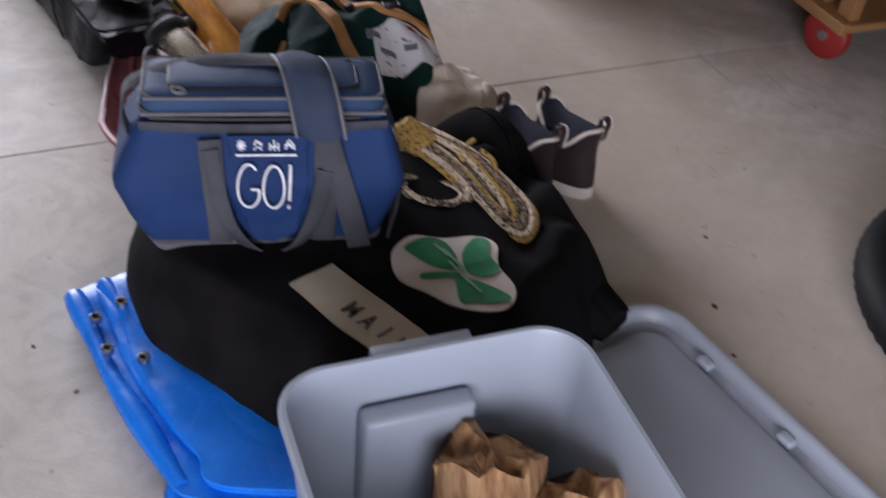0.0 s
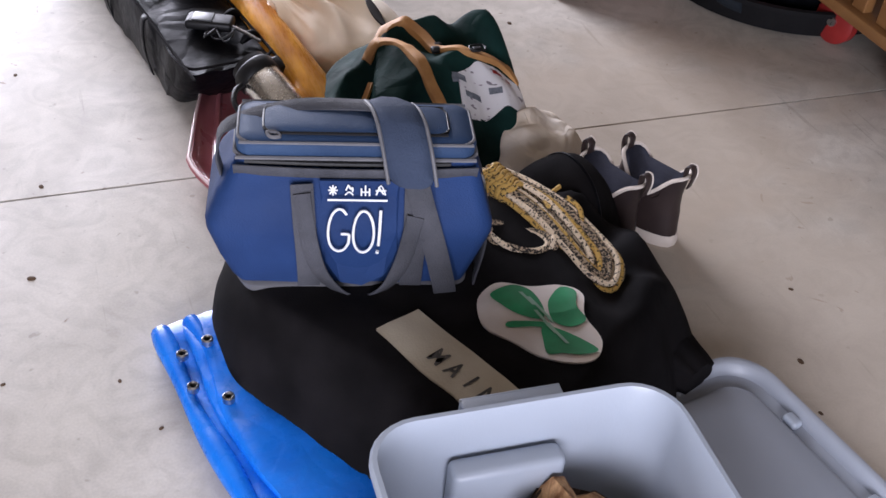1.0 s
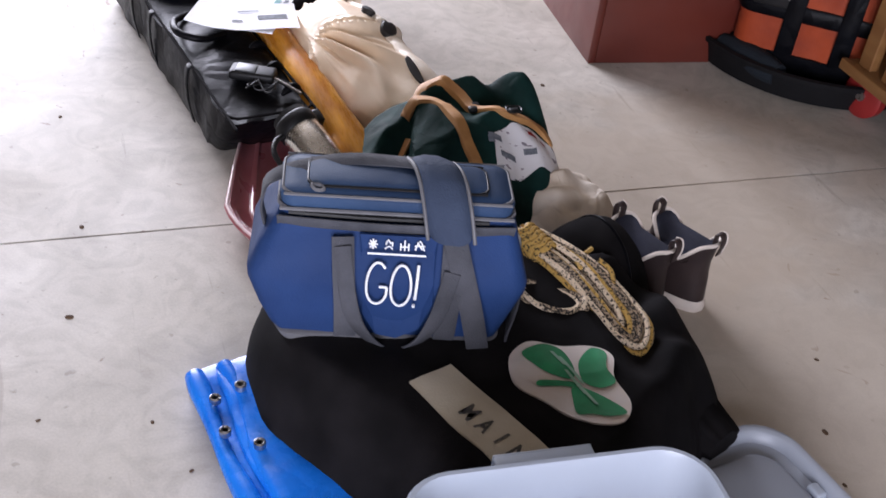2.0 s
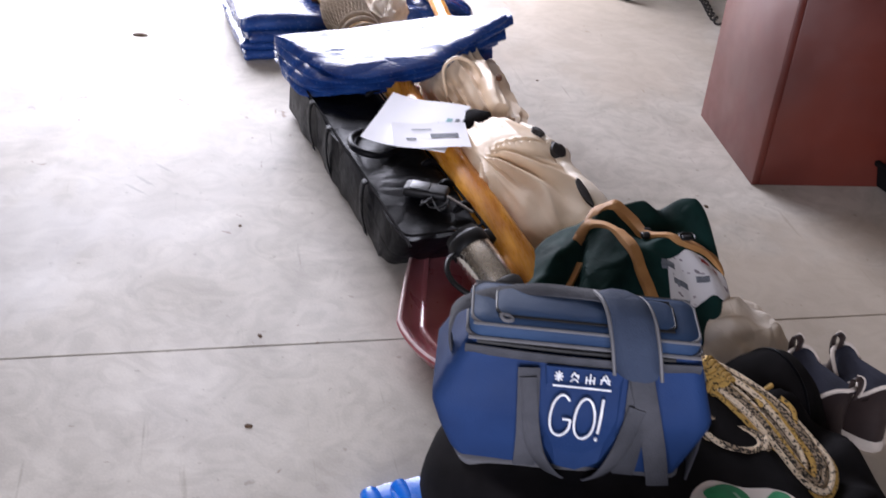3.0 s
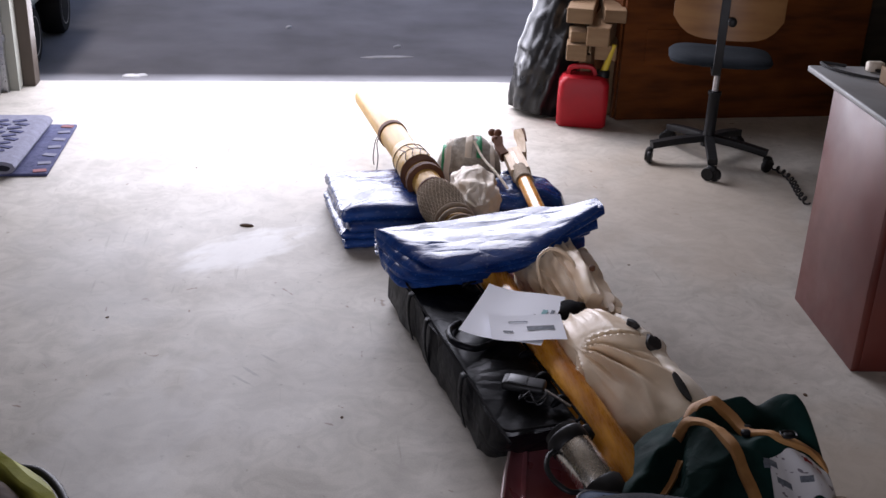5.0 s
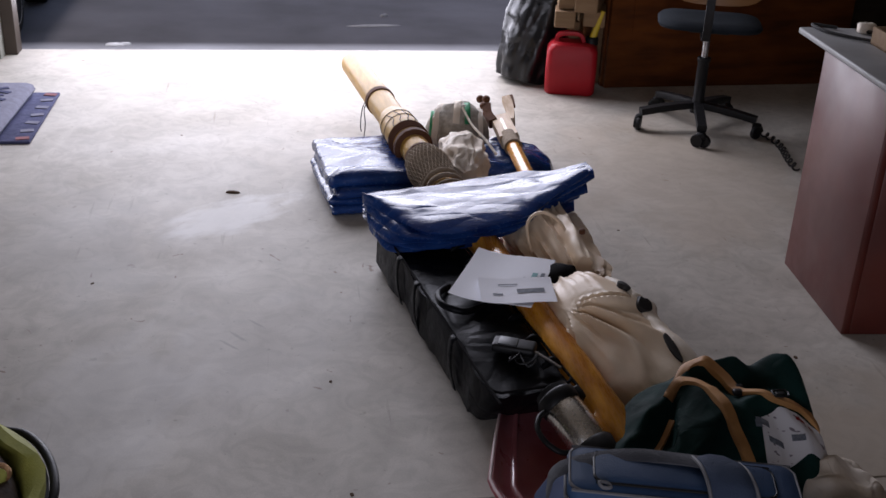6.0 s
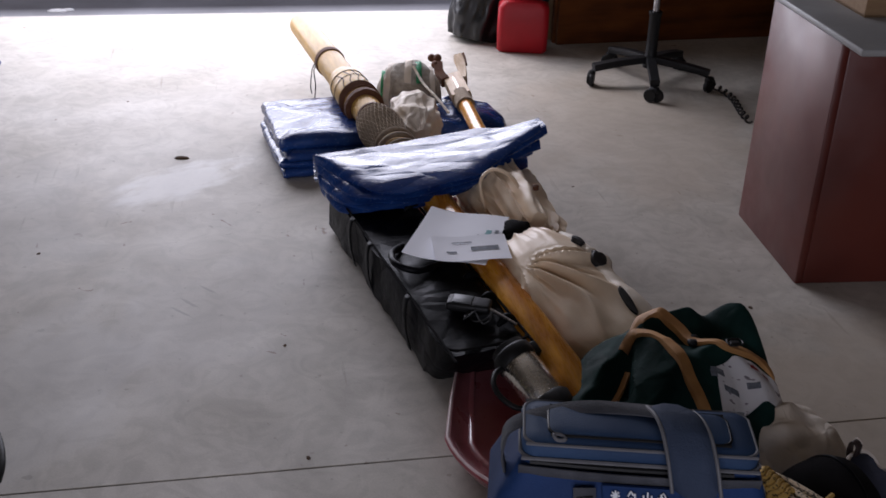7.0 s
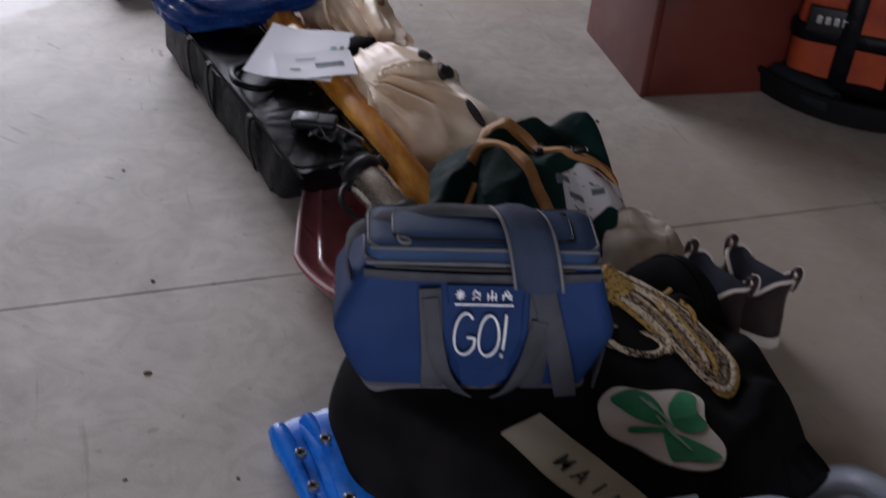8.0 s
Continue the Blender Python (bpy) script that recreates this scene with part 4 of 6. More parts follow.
def rope_hank():
    t = thing("rope_hank", "hank of braided cream, gold and black rope on the duffel", "rope", (0, 0, 0))
    a, b = Vector((0.395, 2.10, 0.225)), Vector((0.528, 1.80, 0.172))
    d = (b - a).normalized()
    w = d.cross(Vector((0, 0, 1))).normalized()
    u = w.cross(d)
    rnd = random.Random(5)
    span = (b - a).length
    # each turn is a long bight, nested inside the next, with a bulging middle
    for k in range(15):
        lay, row = k // 5, k % 5
        half = (0.012 + 0.0085 * row) * (1 - 0.12 * lay)
        rise = 0.002 + 0.0095 * lay
        end = span * (0.84 + 0.035 * row - 0.02 * lay + 0.03 * rnd.random())
        loop = []
        for sgn in (1, -1):
            stations = (0.0, 0.2, 0.45, 0.7, 0.9) if sgn > 0 else (0.9, 0.7, 0.45, 0.2, 0.0)
            for q in stations:
                wide = 0.35 + 0.75 * math.sin(math.pi * (0.1 + 0.58 * q))
                loop.append(a + d * end * q + w * (sgn * half * wide + 0.004 * (rnd.random() - 0.5) - 0.02 * math.sin(math.pi * q)) + u * (rise + 0.012 * math.sin(math.pi * q) + 0.005 * (rnd.random() - 0.5)))
            if sgn > 0:
                loop.append(a + d * end + u * (rise - 0.002) + w * 0.003)
        part("rope_turn", tube(loop, 0.0052, 7, 5), (M_ROPE_A, M_ROPE_C, M_ROPE_A, M_ROPE_C, M_ROPE_B)[(k * 2 + lay) % 5], t)
    for k in range(6):
        c = a + d * (0.018 + 0.011 * k) + u * 0.017
        loop = [c + w * (0.026 * math.cos(2 * math.pi * i / 10)) + u * (0.024 * math.sin(2 * math.pi * i / 10)) + d * 0.004 * math.sin(4 * i) for i in range(10)]
        part("whipping_turn", tube(loop, 0.0055, 7, 3, True), M_ROPE_B, t, "gold rope wound round the hank")
    for pts in ([a + d * 0.14 + u * 0.035 + w * -0.02, a + d * 0.13 + Vector((0.03, 0.02, 0.03)), a + d * 0.12 + Vector((0.075, 0.04, 0.028))],
                [a + d * 0.2 + u * 0.03 - w * 0.03, a + d * 0.2 + Vector((0.04, 0.01, 0.03)), a + d * 0.18 + Vector((0.055, 0.02, 0.042)), a + d * 0.165 + Vector((0.045, 0.03, 0.05))]):
        part("loose_end", tube(pts, 0.0042, 7, 6), M_ROPE_B, t)
    for k in range(4):
        c = Vector((0.40, 1.925, 0.205))
        loop = [c + Vector((math.cos(0.5), -math.sin(0.5), 0)) * ((0.045 + 0.005 * k) * math.cos(2 * math.pi * i / 10)) + Vector((math.sin(0.5), math.cos(0.5), 0)) * ((0.028 + 0.003 * k) * math.sin(2 * math.pi * i / 10)) + Vector((0, 0, 0.006 * k * math.sin(i + k) + 0.012)) for i in range(10)]
        part("rope_turn", tube(loop, 0.005, 7, 4, True), (M_ROPE_A, M_ROPE_C)[k % 2], t)
    return t


rope_hank()
black_sack = thing("black_sack", "small soft black cloth sack beside the boots", "sack", (0.585, 2.135, 0), 30)
SACK = Mound(0.135, 0.13, 0.205, n=2.2, p=2.2, q=1.7, crease=0.008, scale=8, seed=9)
part("body", SACK.mesh(22, 60), M_BLACKCANVAS, black_sack)
part("seam", tube([(0.02 + 0.3 * y, y, SACK.height(0.02 + 0.3 * y, y) + 0.001) for y in [-0.1 + 0.02 * k for k in range(11)]], 0.003, 6), M_NYLON, black_sack)
solo("cloth_bag", Mound(0.15, 0.14, 0.145, n=2.2, p=2.0, q=1.8, crease=0.03, scale=10, seed=4).mesh(34, 80), M_OFFWHITE, "crumpled off-white cloth bag on the floor", "cloth bag", (0.615, 2.375, 0), 20)


def boot(at, rz):
    t = thing("ankle_boot", "brown rubber ankle boot with pale trim and blue lining", "boot", at, rz, "pair of rubber boots")
    # foot runs along +y from the heel
    def ring(z, y0, y1, hw, n=24):
        out = []
        for k in range(n):
            a = 2 * math.pi * k / n
            c, s = math.cos(a), math.sin(a)
            yy = (y0 + y1) / 2 + (y1 - y0) / 2 * math.copysign(abs(s) ** 0.8, s)
            out.append((hw * math.copysign(abs(c) ** 0.8, c) * (1 + 0.12 * s), yy, z))
        return out
    part("sole", rings([ring(0.0, -0.005, 0.272, 0.045), ring(0.004, -0.008, 0.276, 0.047), ring(0.017, -0.008, 0.276, 0.047), ring(0.026, -0.004, 0.272, 0.045)]), M_BOOTTRIM, t, "pale rubber sole")
    shaft = [(0.026, -0.003, 0.270, 0.044), (0.05, 0.0, 0.268, 0.045), (0.072, 0.002, 0.235, 0.043), (0.09, 0.006, 0.18, 0.041), (0.115, 0.008, 0.15, 0.041), (0.15, 0.004, 0.145, 0.043), (0.165, 0.002, 0.146, 0.044)]
    outer = [ring(*s) for s in shaft]

    def dip(loop, d=0.0):
        return [(x, y, z - 0.058 * (0.5 + 0.5 * math.cos(math.pi * min(1.0, abs(y - 0.075) / 0.072))) * min(1.0, abs(x) / 0.036) + d) for x, y, z in loop]
    outer[-1] = dip(outer[-1])
    outer[-2] = dip(outer[-2], 0.0)
    part("upper", rings(outer, False), M_BOOT, t)
    inner = [[(x * 0.9, 0.074 + (y - 0.074) * 0.93, z) for x, y, z in lp] for lp in (outer[-1], ring(0.11, 0.01, 0.15, 0.04), ring(0.04, 0.02, 0.2, 0.036))]
    part("lining", rings(inner, True), M_BOOTLINING, t, "blue-grey fabric lining")
    part("collar_trim", tube([(x * 0.97, y, z + 0.001) for x, y, z in outer[-1]], 0.0042, 6, 2, True), M_BOOTTRIM, t, "pale collar trim")
    for y, s in ((0.0, -1), (0.148, 1)):
        part("pull_tab", ribbon([(0, y + 0.004 * s, 0.145), (0, y + 0.009 * s, 0.175), (0, y + 0.004 * s, 0.192), (0, y - 0.008 * s, 0.188), (0, y - 0.008 * s, 0.165)], 0.018, 0.003, (1, 0, 0)), M_BOOT, t, "dark pull tab")
        part("tab_edge", tube([(0.009, y + 0.006 * s, 0.15), (0.009, y + 0.0105 * s, 0.176), (0.009, y + 0.005 * s, 0.1935), (0.009, y - 0.009 * s, 0.19)], 0.0022, 6), M_BOOTTRIM, t)
    return t


boot((0.73, 2.08, 0), 22)
boot((0.832, 2.085, 0), 27)


# ---- the gear pile, middle ----
SLOPE = -0.165


def sled_tray():
    """A shallow moulded sled with a rolled rim, under the long bag and the mast."""
    t = thing("sled_tray", "glossy maroon moulded sled tray with pale rim", "sled", (0.193, 3.0, 0), 2.0)
    hx, hy = 0.282, 0.735
    prof = [(d, z, 0.262 - d) for d, z in ((0.05, 0.0), (0.035, 0.004), (0.012, 0.03), (0.0, 0.052), (0.004, 0.058), (0.012, 0.058), (0.017, 0.052), (0.03, 0.036),
            (0.052, 0.032), (0.058, 0.038), (0.066, 0.038), (0.072, 0.031), (0.16, 0.024), (0.22, 0.02))]

    def waisted(loop):
        """The rounded end is broad; behind it one side draws in."""
        out = []
        for x, y, z in loop:
            k = max(0.0, min(1.0, (y + 0.44) / 0.26))
            out.append((x * (1 - 0.36 * k * k * (3 - 2 * k)) if x < 0 else x, y, z))
        return out

    def outline(d, r, z):
        """Rounded corners joined by sides with points along them."""
        ring = [Vector(p) for p in rrect(hx - d, hy - d, r, z, 12)]
        return waisted([p.lerp(q, i / 6) for p, q in zip(ring, ring[1:] + ring[:1]) for i in range(6)])
    part("shell", rings([outline(d, r, z) for d, z, r in prof]), M_MAROON, t)
    part("rim", tube(outline(0.006, 0.256, 0.057), 0.0035, 8, 1, True), M_TRIM, t, "pale rim bead")
    return t


sled_tray()


def long_bag():
    """A long padded gear bag with a zipped top, piped edges and sewn loops."""
    t = thing("long_gear_bag", "long black nylon gear bag with piped edges and webbing loops", "gear bag", (-0.03, 3.195, 0.012), 10.7)
    hx, hy, h = 0.098, 0.505, 0.155
    loops = []
    for d, z, r in ((0.012, 0.0, 0.02), (0.0, 0.012, 0.03), (-0.004, 0.08, 0.03), (0.0, 0.14, 0.03), (0.01, h, 0.025), (0.03, h + 0.004, 0.02), (0.06, h + 0.003, 0.02)):
        loops.append(rrect(hx - d, hy - d, r, z, 5))
    bm = rings(loops)
    bmesh.ops.subdivide_edges(bm, edges=[e for e in bm.edges if e.calc_length() > 0.08], cuts=24, use_grid_fill=True)
    for v in bm.verts:
        side = 1 if v.co.z < 0.14 else 0.4
        k = wrinkle((v.co.x * 1.5, v.co.y, v.co.z * 1.6), 8, 0.013, 7.0) + 0.004 * math.sin(v.co.y * 26)
        if v.co.y < -0.35:
            v.co.y += 0.85 * max(0.0, 0.13 - v.co.z) * min(1, (-0.35 - v.co.y) / 0.12)
        if v.co.z > 0.006:
            v.co += Vector((math.copysign(1, v.co.x) * k * side, 0, -k * (1 - side) - (0.012 * (1 + math.sin(v.co.y * 9)) if v.co.z > 0.15 else 0)))
    part("body", bm, M_NYLON, t)
    part("top_piping", tube(rrect(hx + 0.001, hy - 0.006, 0.028, h - 0.008, 6), 0.0035, 8, 3, True), M_BLACKCANVAS, t, "black piping")
    part("carrying_handle", tube([(-0.03, 0.02, 0.15), (-0.085, -0.06, 0.175), (-0.095, -0.13, 0.18), (-0.05, -0.16, 0.172), (0.02, -0.12, 0.158)], 0.009, 8), M_NYLON, t, "black padded handle")
    for y in (-0.24, 0.06, 0.22):
        part("webbing_loop", ribbon([(-hx - 0.006, y - 0.02, 0.015), (-hx - 0.016, y - 0.012, 0.06), (-hx - 0.018, y - 0.006, 0.11), (-hx - 0.012, y, 0.142), (-hx - 0.001, y + 0.002, 0.150)], 0.026, 0.003, (0, 1, 0)), M_NYLON, t, "black webbing loop")
    # padded seams along the lid
    for k in range(7):
        y = -0.42 + 0.11 * k
        part("lid_pucker", tube([(0.052, y, h - 0.012), (0.078, y + 0.008, h + 0.001), (0.098, y + 0.004, h - 0.006)], lambda q: 0.004 + 0.007 * math.sin(math.pi * q), 8), M_NYLON, t)
    return t


long_bag()


def mast():
    t = thing("varnished_mast", "long varnished wooden mast lying along the gear", "mast", (0, 0, 0))
    a, b = Vector((0.238, 2.46, 0.128)), Vector((-0.198, 5.24, 0.205))
    d = (b - a).normalized()
    m = Matrix.Translation(a) @ d.to_track_quat("Y", "Z").to_matrix().to_4x4()
    L = (b - a).length
    seg = 26

    def turned(rows, s=seg):
        return moved(rings([[(r * math.cos(2 * math.pi * i / s), y, r * math.sin(2 * math.pi * i / s)) for i in range(s)] for r, y in rows]), m)
    part("spar", turned([(0.038, 0), (0.043, 0.006), (0.0445, 0.6), (0.045, 1.3), (0.046, 1.41)]), M_MAST, t)
    part("upper_spar", turned([(0.046, 1.40), (0.05, 1.42), (0.053, 2.3), (0.051, L - 0.02), (0.047, L)]), M_MAST_DOORLIT, t, "upper length of the spar, toned down for the door light")
    # leather collars and lashings
    for y, r, w in ((2.29, 0.058, 0.035), (1.80, 0.07, 0.03), (1.70, 0.057, 0.018)):
        part("collar", turned([(r - 0.008, y), (r, y + 0.004), (r, y + w - 0.004), (r - 0.008, y + w)]), M_LEATHER, t, "dark leather collar")
    part("boom_saddle", turned([(0.052, 1.81), (0.066, 1.825), (0.067, 1.95), (0.063, 2.06), (0.053, 2.10)]), M_MAST_DOORLIT, t, "pale wooden sleeve on the mast")
    for k, y in enumerate((1.885, 1.897, 1.975, 2.03)):
        r = 0.068 if y < 2.0 else 0.0655
        part("lashing", moved(tube([(r * math.cos(a_), y + 0.008 * math.sin(a_ + k), r * math.sin(a_)) for a_ in [2 * math.pi * i / 12 for i in range(12)]], 0.0013, 6, 3, True), m), M_CORD, t, "thin dark lashing")
    # a served stretch of fine cord, then separate rings with the wood showing between them
    rows = []
    for k in range(100):
        y = 1.47 + 0.215 * k / 99
        base = 0.058 + 0.012 * math.exp(-((y - 1.60) / 0.06) ** 2) + 0.002 * noise.noise(Vector((y * 40, 0, 0)))
        rows.append((base + 0.0045 * abs(math.sin(math.pi * k / 4)), y))
    part("cord_wrapping", turned(rows, 30), M_SOCK, t, "grey-brown cord wound round the mast")
    for way in (1, -1):
        net = []
        for k in range(34):
            stations = [(2 * math.pi * k / 34 + way * 0.8 * i / 6, 1.475 + 0.205 * i / 6) for i in range(7)]
            net.append(tube([((0.0635 + 0.012 * math.exp(-((y - 1.60) / 0.06) ** 2)) * math.cos(q), y, (0.0635 + 0.012 * math.exp(-((y - 1.60) / 0.06) ** 2)) * math.sin(q)) for q, y in stations], 0.001, 5, 3))
        part("cord_netting", moved(join(*net), m), M_SOCK, t)
    for y, r in ((1.30, 0.056), (1.345, 0.058), (1.375, 0.057), (1.415, 0.06), (1.45, 0.061)):
        part("cord_ring", moved(tube([(r * math.cos(q), y + 0.006 * math.sin(q + y * 30), r * math.sin(q)) for q in [2 * math.pi * i / 14 for i in range(14)]], 0.0085, 8, 3, True), m), M_SOCK, t, "ring of grey-brown cord")
    for k in range(4):
        q0 = 0.9 + 0.42 * k
        zig = [(0.0695 * math.cos(q), y, 0.0695 * math.sin(q)) for q, y in ((q0, 1.86), (q0 + 0.2, 1.91), (q0, 1.955), (q0 + 0.2, 2.01))]
        part("lashing", moved(tube(zig, 0.0014, 5, 4), m), M_CORD, t, "thin dark lashing")
    for k in range(5):
        y, r = 1.845 + 0.011 * k, 0.0685
        part("lashing", moved(tube([(r * math.cos(q), y, r * math.sin(q)) for q in [2 * math.pi * i / 14 for i in range(14)]], 0.0045, 6, 3, True), m), M_LEATHER, t, "red-brown whipping cord")
    for x0 in (0.0, 0.012):
        p = a + d * 2.31 + Vector((-0.046 - x0 * 0.5, x0, 0.0))
        part("cord_tail", tube([p, p + Vector((-0.016, -0.01, -0.03)), p + Vector((-0.012 - x0, -0.02, -0.09)), p + Vector((-0.02, -0.025 + x0, -0.16 + 3 * x0))], 0.0022, 6), M_CORD, t, "dark cord end hanging down")
    return t


mast()


def thermos():
    t = thing("steel_thermos", "stainless steel vacuum jug with black cap and handle lying down", "thermos", (0, 0, 0))
    top, bot = Vector((0.088, 2.655, 0.178)), Vector((0.176, 2.478, 0.1))
    z = (top - bot).normalized()
    m = Matrix.Translation(bot) @ z.to_track_quat("Z", "X").to_matrix().to_4x4()
    L = (top - bot).length
    part("body", moved(lathe([(0.039, 0.045), (0.0435, 0.05), (0.0435, L - 0.045), (0.039, L - 0.04)], 36), m), M_STEEL, t)
    part("base_collar", moved(lathe([(0.038, 0), (0.047, 0.004), (0.05, 0.012), (0.05, 0.054), (0.0445, 0.062)], 36), m), M_BLACK, t, "black base collar")
    cap = part("cap", moved(lathe([(0.0445, L - 0.046), (0.0465, L - 0.043), (0.0465, L - 0.018), (0.043, L - 0.013), (0.041, L - 0.012), (0.039, L), (0.033, L + 0.003), (0.029, L - 0.003)], 36), m), M_BLACK, t, "black screw cap")
    part("spout", moved(box(0.03, 0.03, 0.035, 0.005, at=(0.0, 0.05, L - 0.045)), m), M_BLACK, cap)
    part("handle", moved(tube([(0, -0.042, L - 0.04), (0, -0.066, L - 0.046), (0.0, -0.088, L - 0.07), (0.0, -0.092, L - 0.105), (0, -0.076, L - 0.14), (0, -0.044, L - 0.152)], 0.0062, 8), m), M_BLACK, t, "black loop handle")
    return t


thermos()


def canvas_bag_large():
    t = thing("canvas_sail_bag", "cream canvas drawstring sail bag with dark patches", "sail bag", (0, 0, 0))
    plain = sack_skin((0.248, 3.165, 0.155), (0.412, 2.585, 0.112), lambda u: 0.034 + 0.090 * math.sin(math.pi * min(1, 0.03 + u ** 0.75 * 0.9)) ** 0.7, 0.92, 0.16, 6, 0.004, 1.0, 0.014, 0.92, 0.6)
    hub = Vector((0.222, 2.985, 0.165))

    def skin(u, a):
        """Pleats fan out over the belly from the place where the cloth is caught against the mast."""
        p = plain(u, a)
        mid = plain(u, a + math.pi)
        rel = p - hub
        r = rel.length
        phi = math.atan2(rel.y, rel.x + 0.7 * rel.z)
        amount = 0.02 * math.exp(-(r / 0.26) ** 2) * min(1.0, (r / 0.09) ** 2) * max(0.0, min(1.0, (2.995 - p.y) / 0.08))
        wave = phi * 8.0 + 2.6 * noise.noise(Vector((phi * 2.0, r * 5.0, 3.3)))
        ridge = 1.5 - 2.8 * math.sqrt(math.sin(wave) ** 2 + 0.05)
        fine = 0.5 * noise.noise(Vector((phi * 9.0, r * 9.0, 8.1)))
        return p + (p - mid).normalized() * amount * (ridge + fine)
    part("bag", skin_mesh(skin, 90, 220), M_SAILCANVAS, t)
    part("tie", sack((0.20, 3.175, 0.18), (0.275, 3.215, 0.19), lambda u: 0.04 * (0.7 + 0.4 * math.sin(math.pi * u)), 0.8, 14, 24, 0.14, 5, 0.006), M_BLACKCANVAS, t, "black cloth tie at the neck")
    # the wide pale hem along one side
    hem = []
    for k in range(111):
        q = 0.14 + 0.78 * k / 110
        a0 = 2.22 + 0.10 * math.sin(q * 7)
        mid = skin(q, a0 + math.pi)
        cross = [skin(q, a0 + da) for da in (-0.24, -0.2, -0.08, 0.08, 0.2, 0.24)]
        out = [p + (p - mid).normalized() * h for p, h in zip(cross, (0.001, 0.009, 0.013, 0.013, 0.009, 0.001))]
        hem.append(out + [p - (p - mid).normalized() * 0.004 for p in cross[::-1]])
    part("hem", rings(hem), M_HEM, t, "pale wide hem with stitched edge")
    for t0, a0, dt, da in ((0.27, 2.06, 0.03, 0.13), (0.42, 2.08, 0.04, 0.16), (0.72, 1.80, 0.075, 0.08)):
        part("dark_patch", skin_patch(skin, t0, a0, dt, da, 0.013 if a0 > 2.0 else 0.006), M_CORD, t, "dark oval patch")
    return t


canvas_bag_large()


def canvas_bag_small():
    t = thing("canvas_sail_bag", "cream canvas drawstring bag with its cord hanging loose", "sail bag", (0, 0, 0))
    bm = skin_mesh(sack_skin((0.302, 3.26, 0.11), (0.265, 3.72, 0.13), lambda u: 0.045 + 0.066 * math.sin(math.pi * min(1, 0.1 + 0.8 * u)) ** 0.55, 1.0, 0.3, 7, 0.012, 6.0, 0.014), 60, 150)
    part("bag", bm, M_SAILCANVAS, t)
    part("drawstring", tube([(0.20, 3.36, 0.16), (0.19, 3.43, 0.235), (0.235, 3.46, 0.262), (0.285, 3.42, 0.245), (0.30, 3.35, 0.20)], 0.005, 8), M_SAILCANVAS, t, "pale loop of drawstring")
    part("toggle", lathe([(0.004, 0.0), (0.009, 0.003), (0.009, 0.014), (0.004, 0.017)], 12), M_LEATHER, t, "small brown toggle").matrix_basis = pose(0.335, 3.37, 0.232)
    return t


canvas_bag_small()


GX, GY = 0.39, 2.47
GREEN = Tent(0.275, 0.205, 0.26, n=3.0, p=7.0, q=2.0, crease=0.016, scale=10.0, seed=3.3)
GREEN.fall = 1.05
GREEN.ridges = [[Vector(p) for p in r] for r in (
    [(-0.21, -0.03, 0.153), (-0.13, 0.04, 0.209), (-0.06, 0.07, 0.266), (-0.02, 0.0, 0.277), (0.0, -0.07, 0.266), (0.02, -0.13, 0.215)],
    [(-0.05, 0.10, 0.243), (0.02, 0.135, 0.277), (0.09, 0.145, 0.285)],
    [(0.06, -0.01, 0.266), (0.10, 0.0, 0.266), (0.16, 0.0, 0.251), (0.205, 0.01, 0.226)],
    [(0.16, 0.07, 0.232), (0.20, 0.12, 0.345)],
    [(-0.17, -0.10, 0.136), (-0.09, -0.06, 0.186)])]


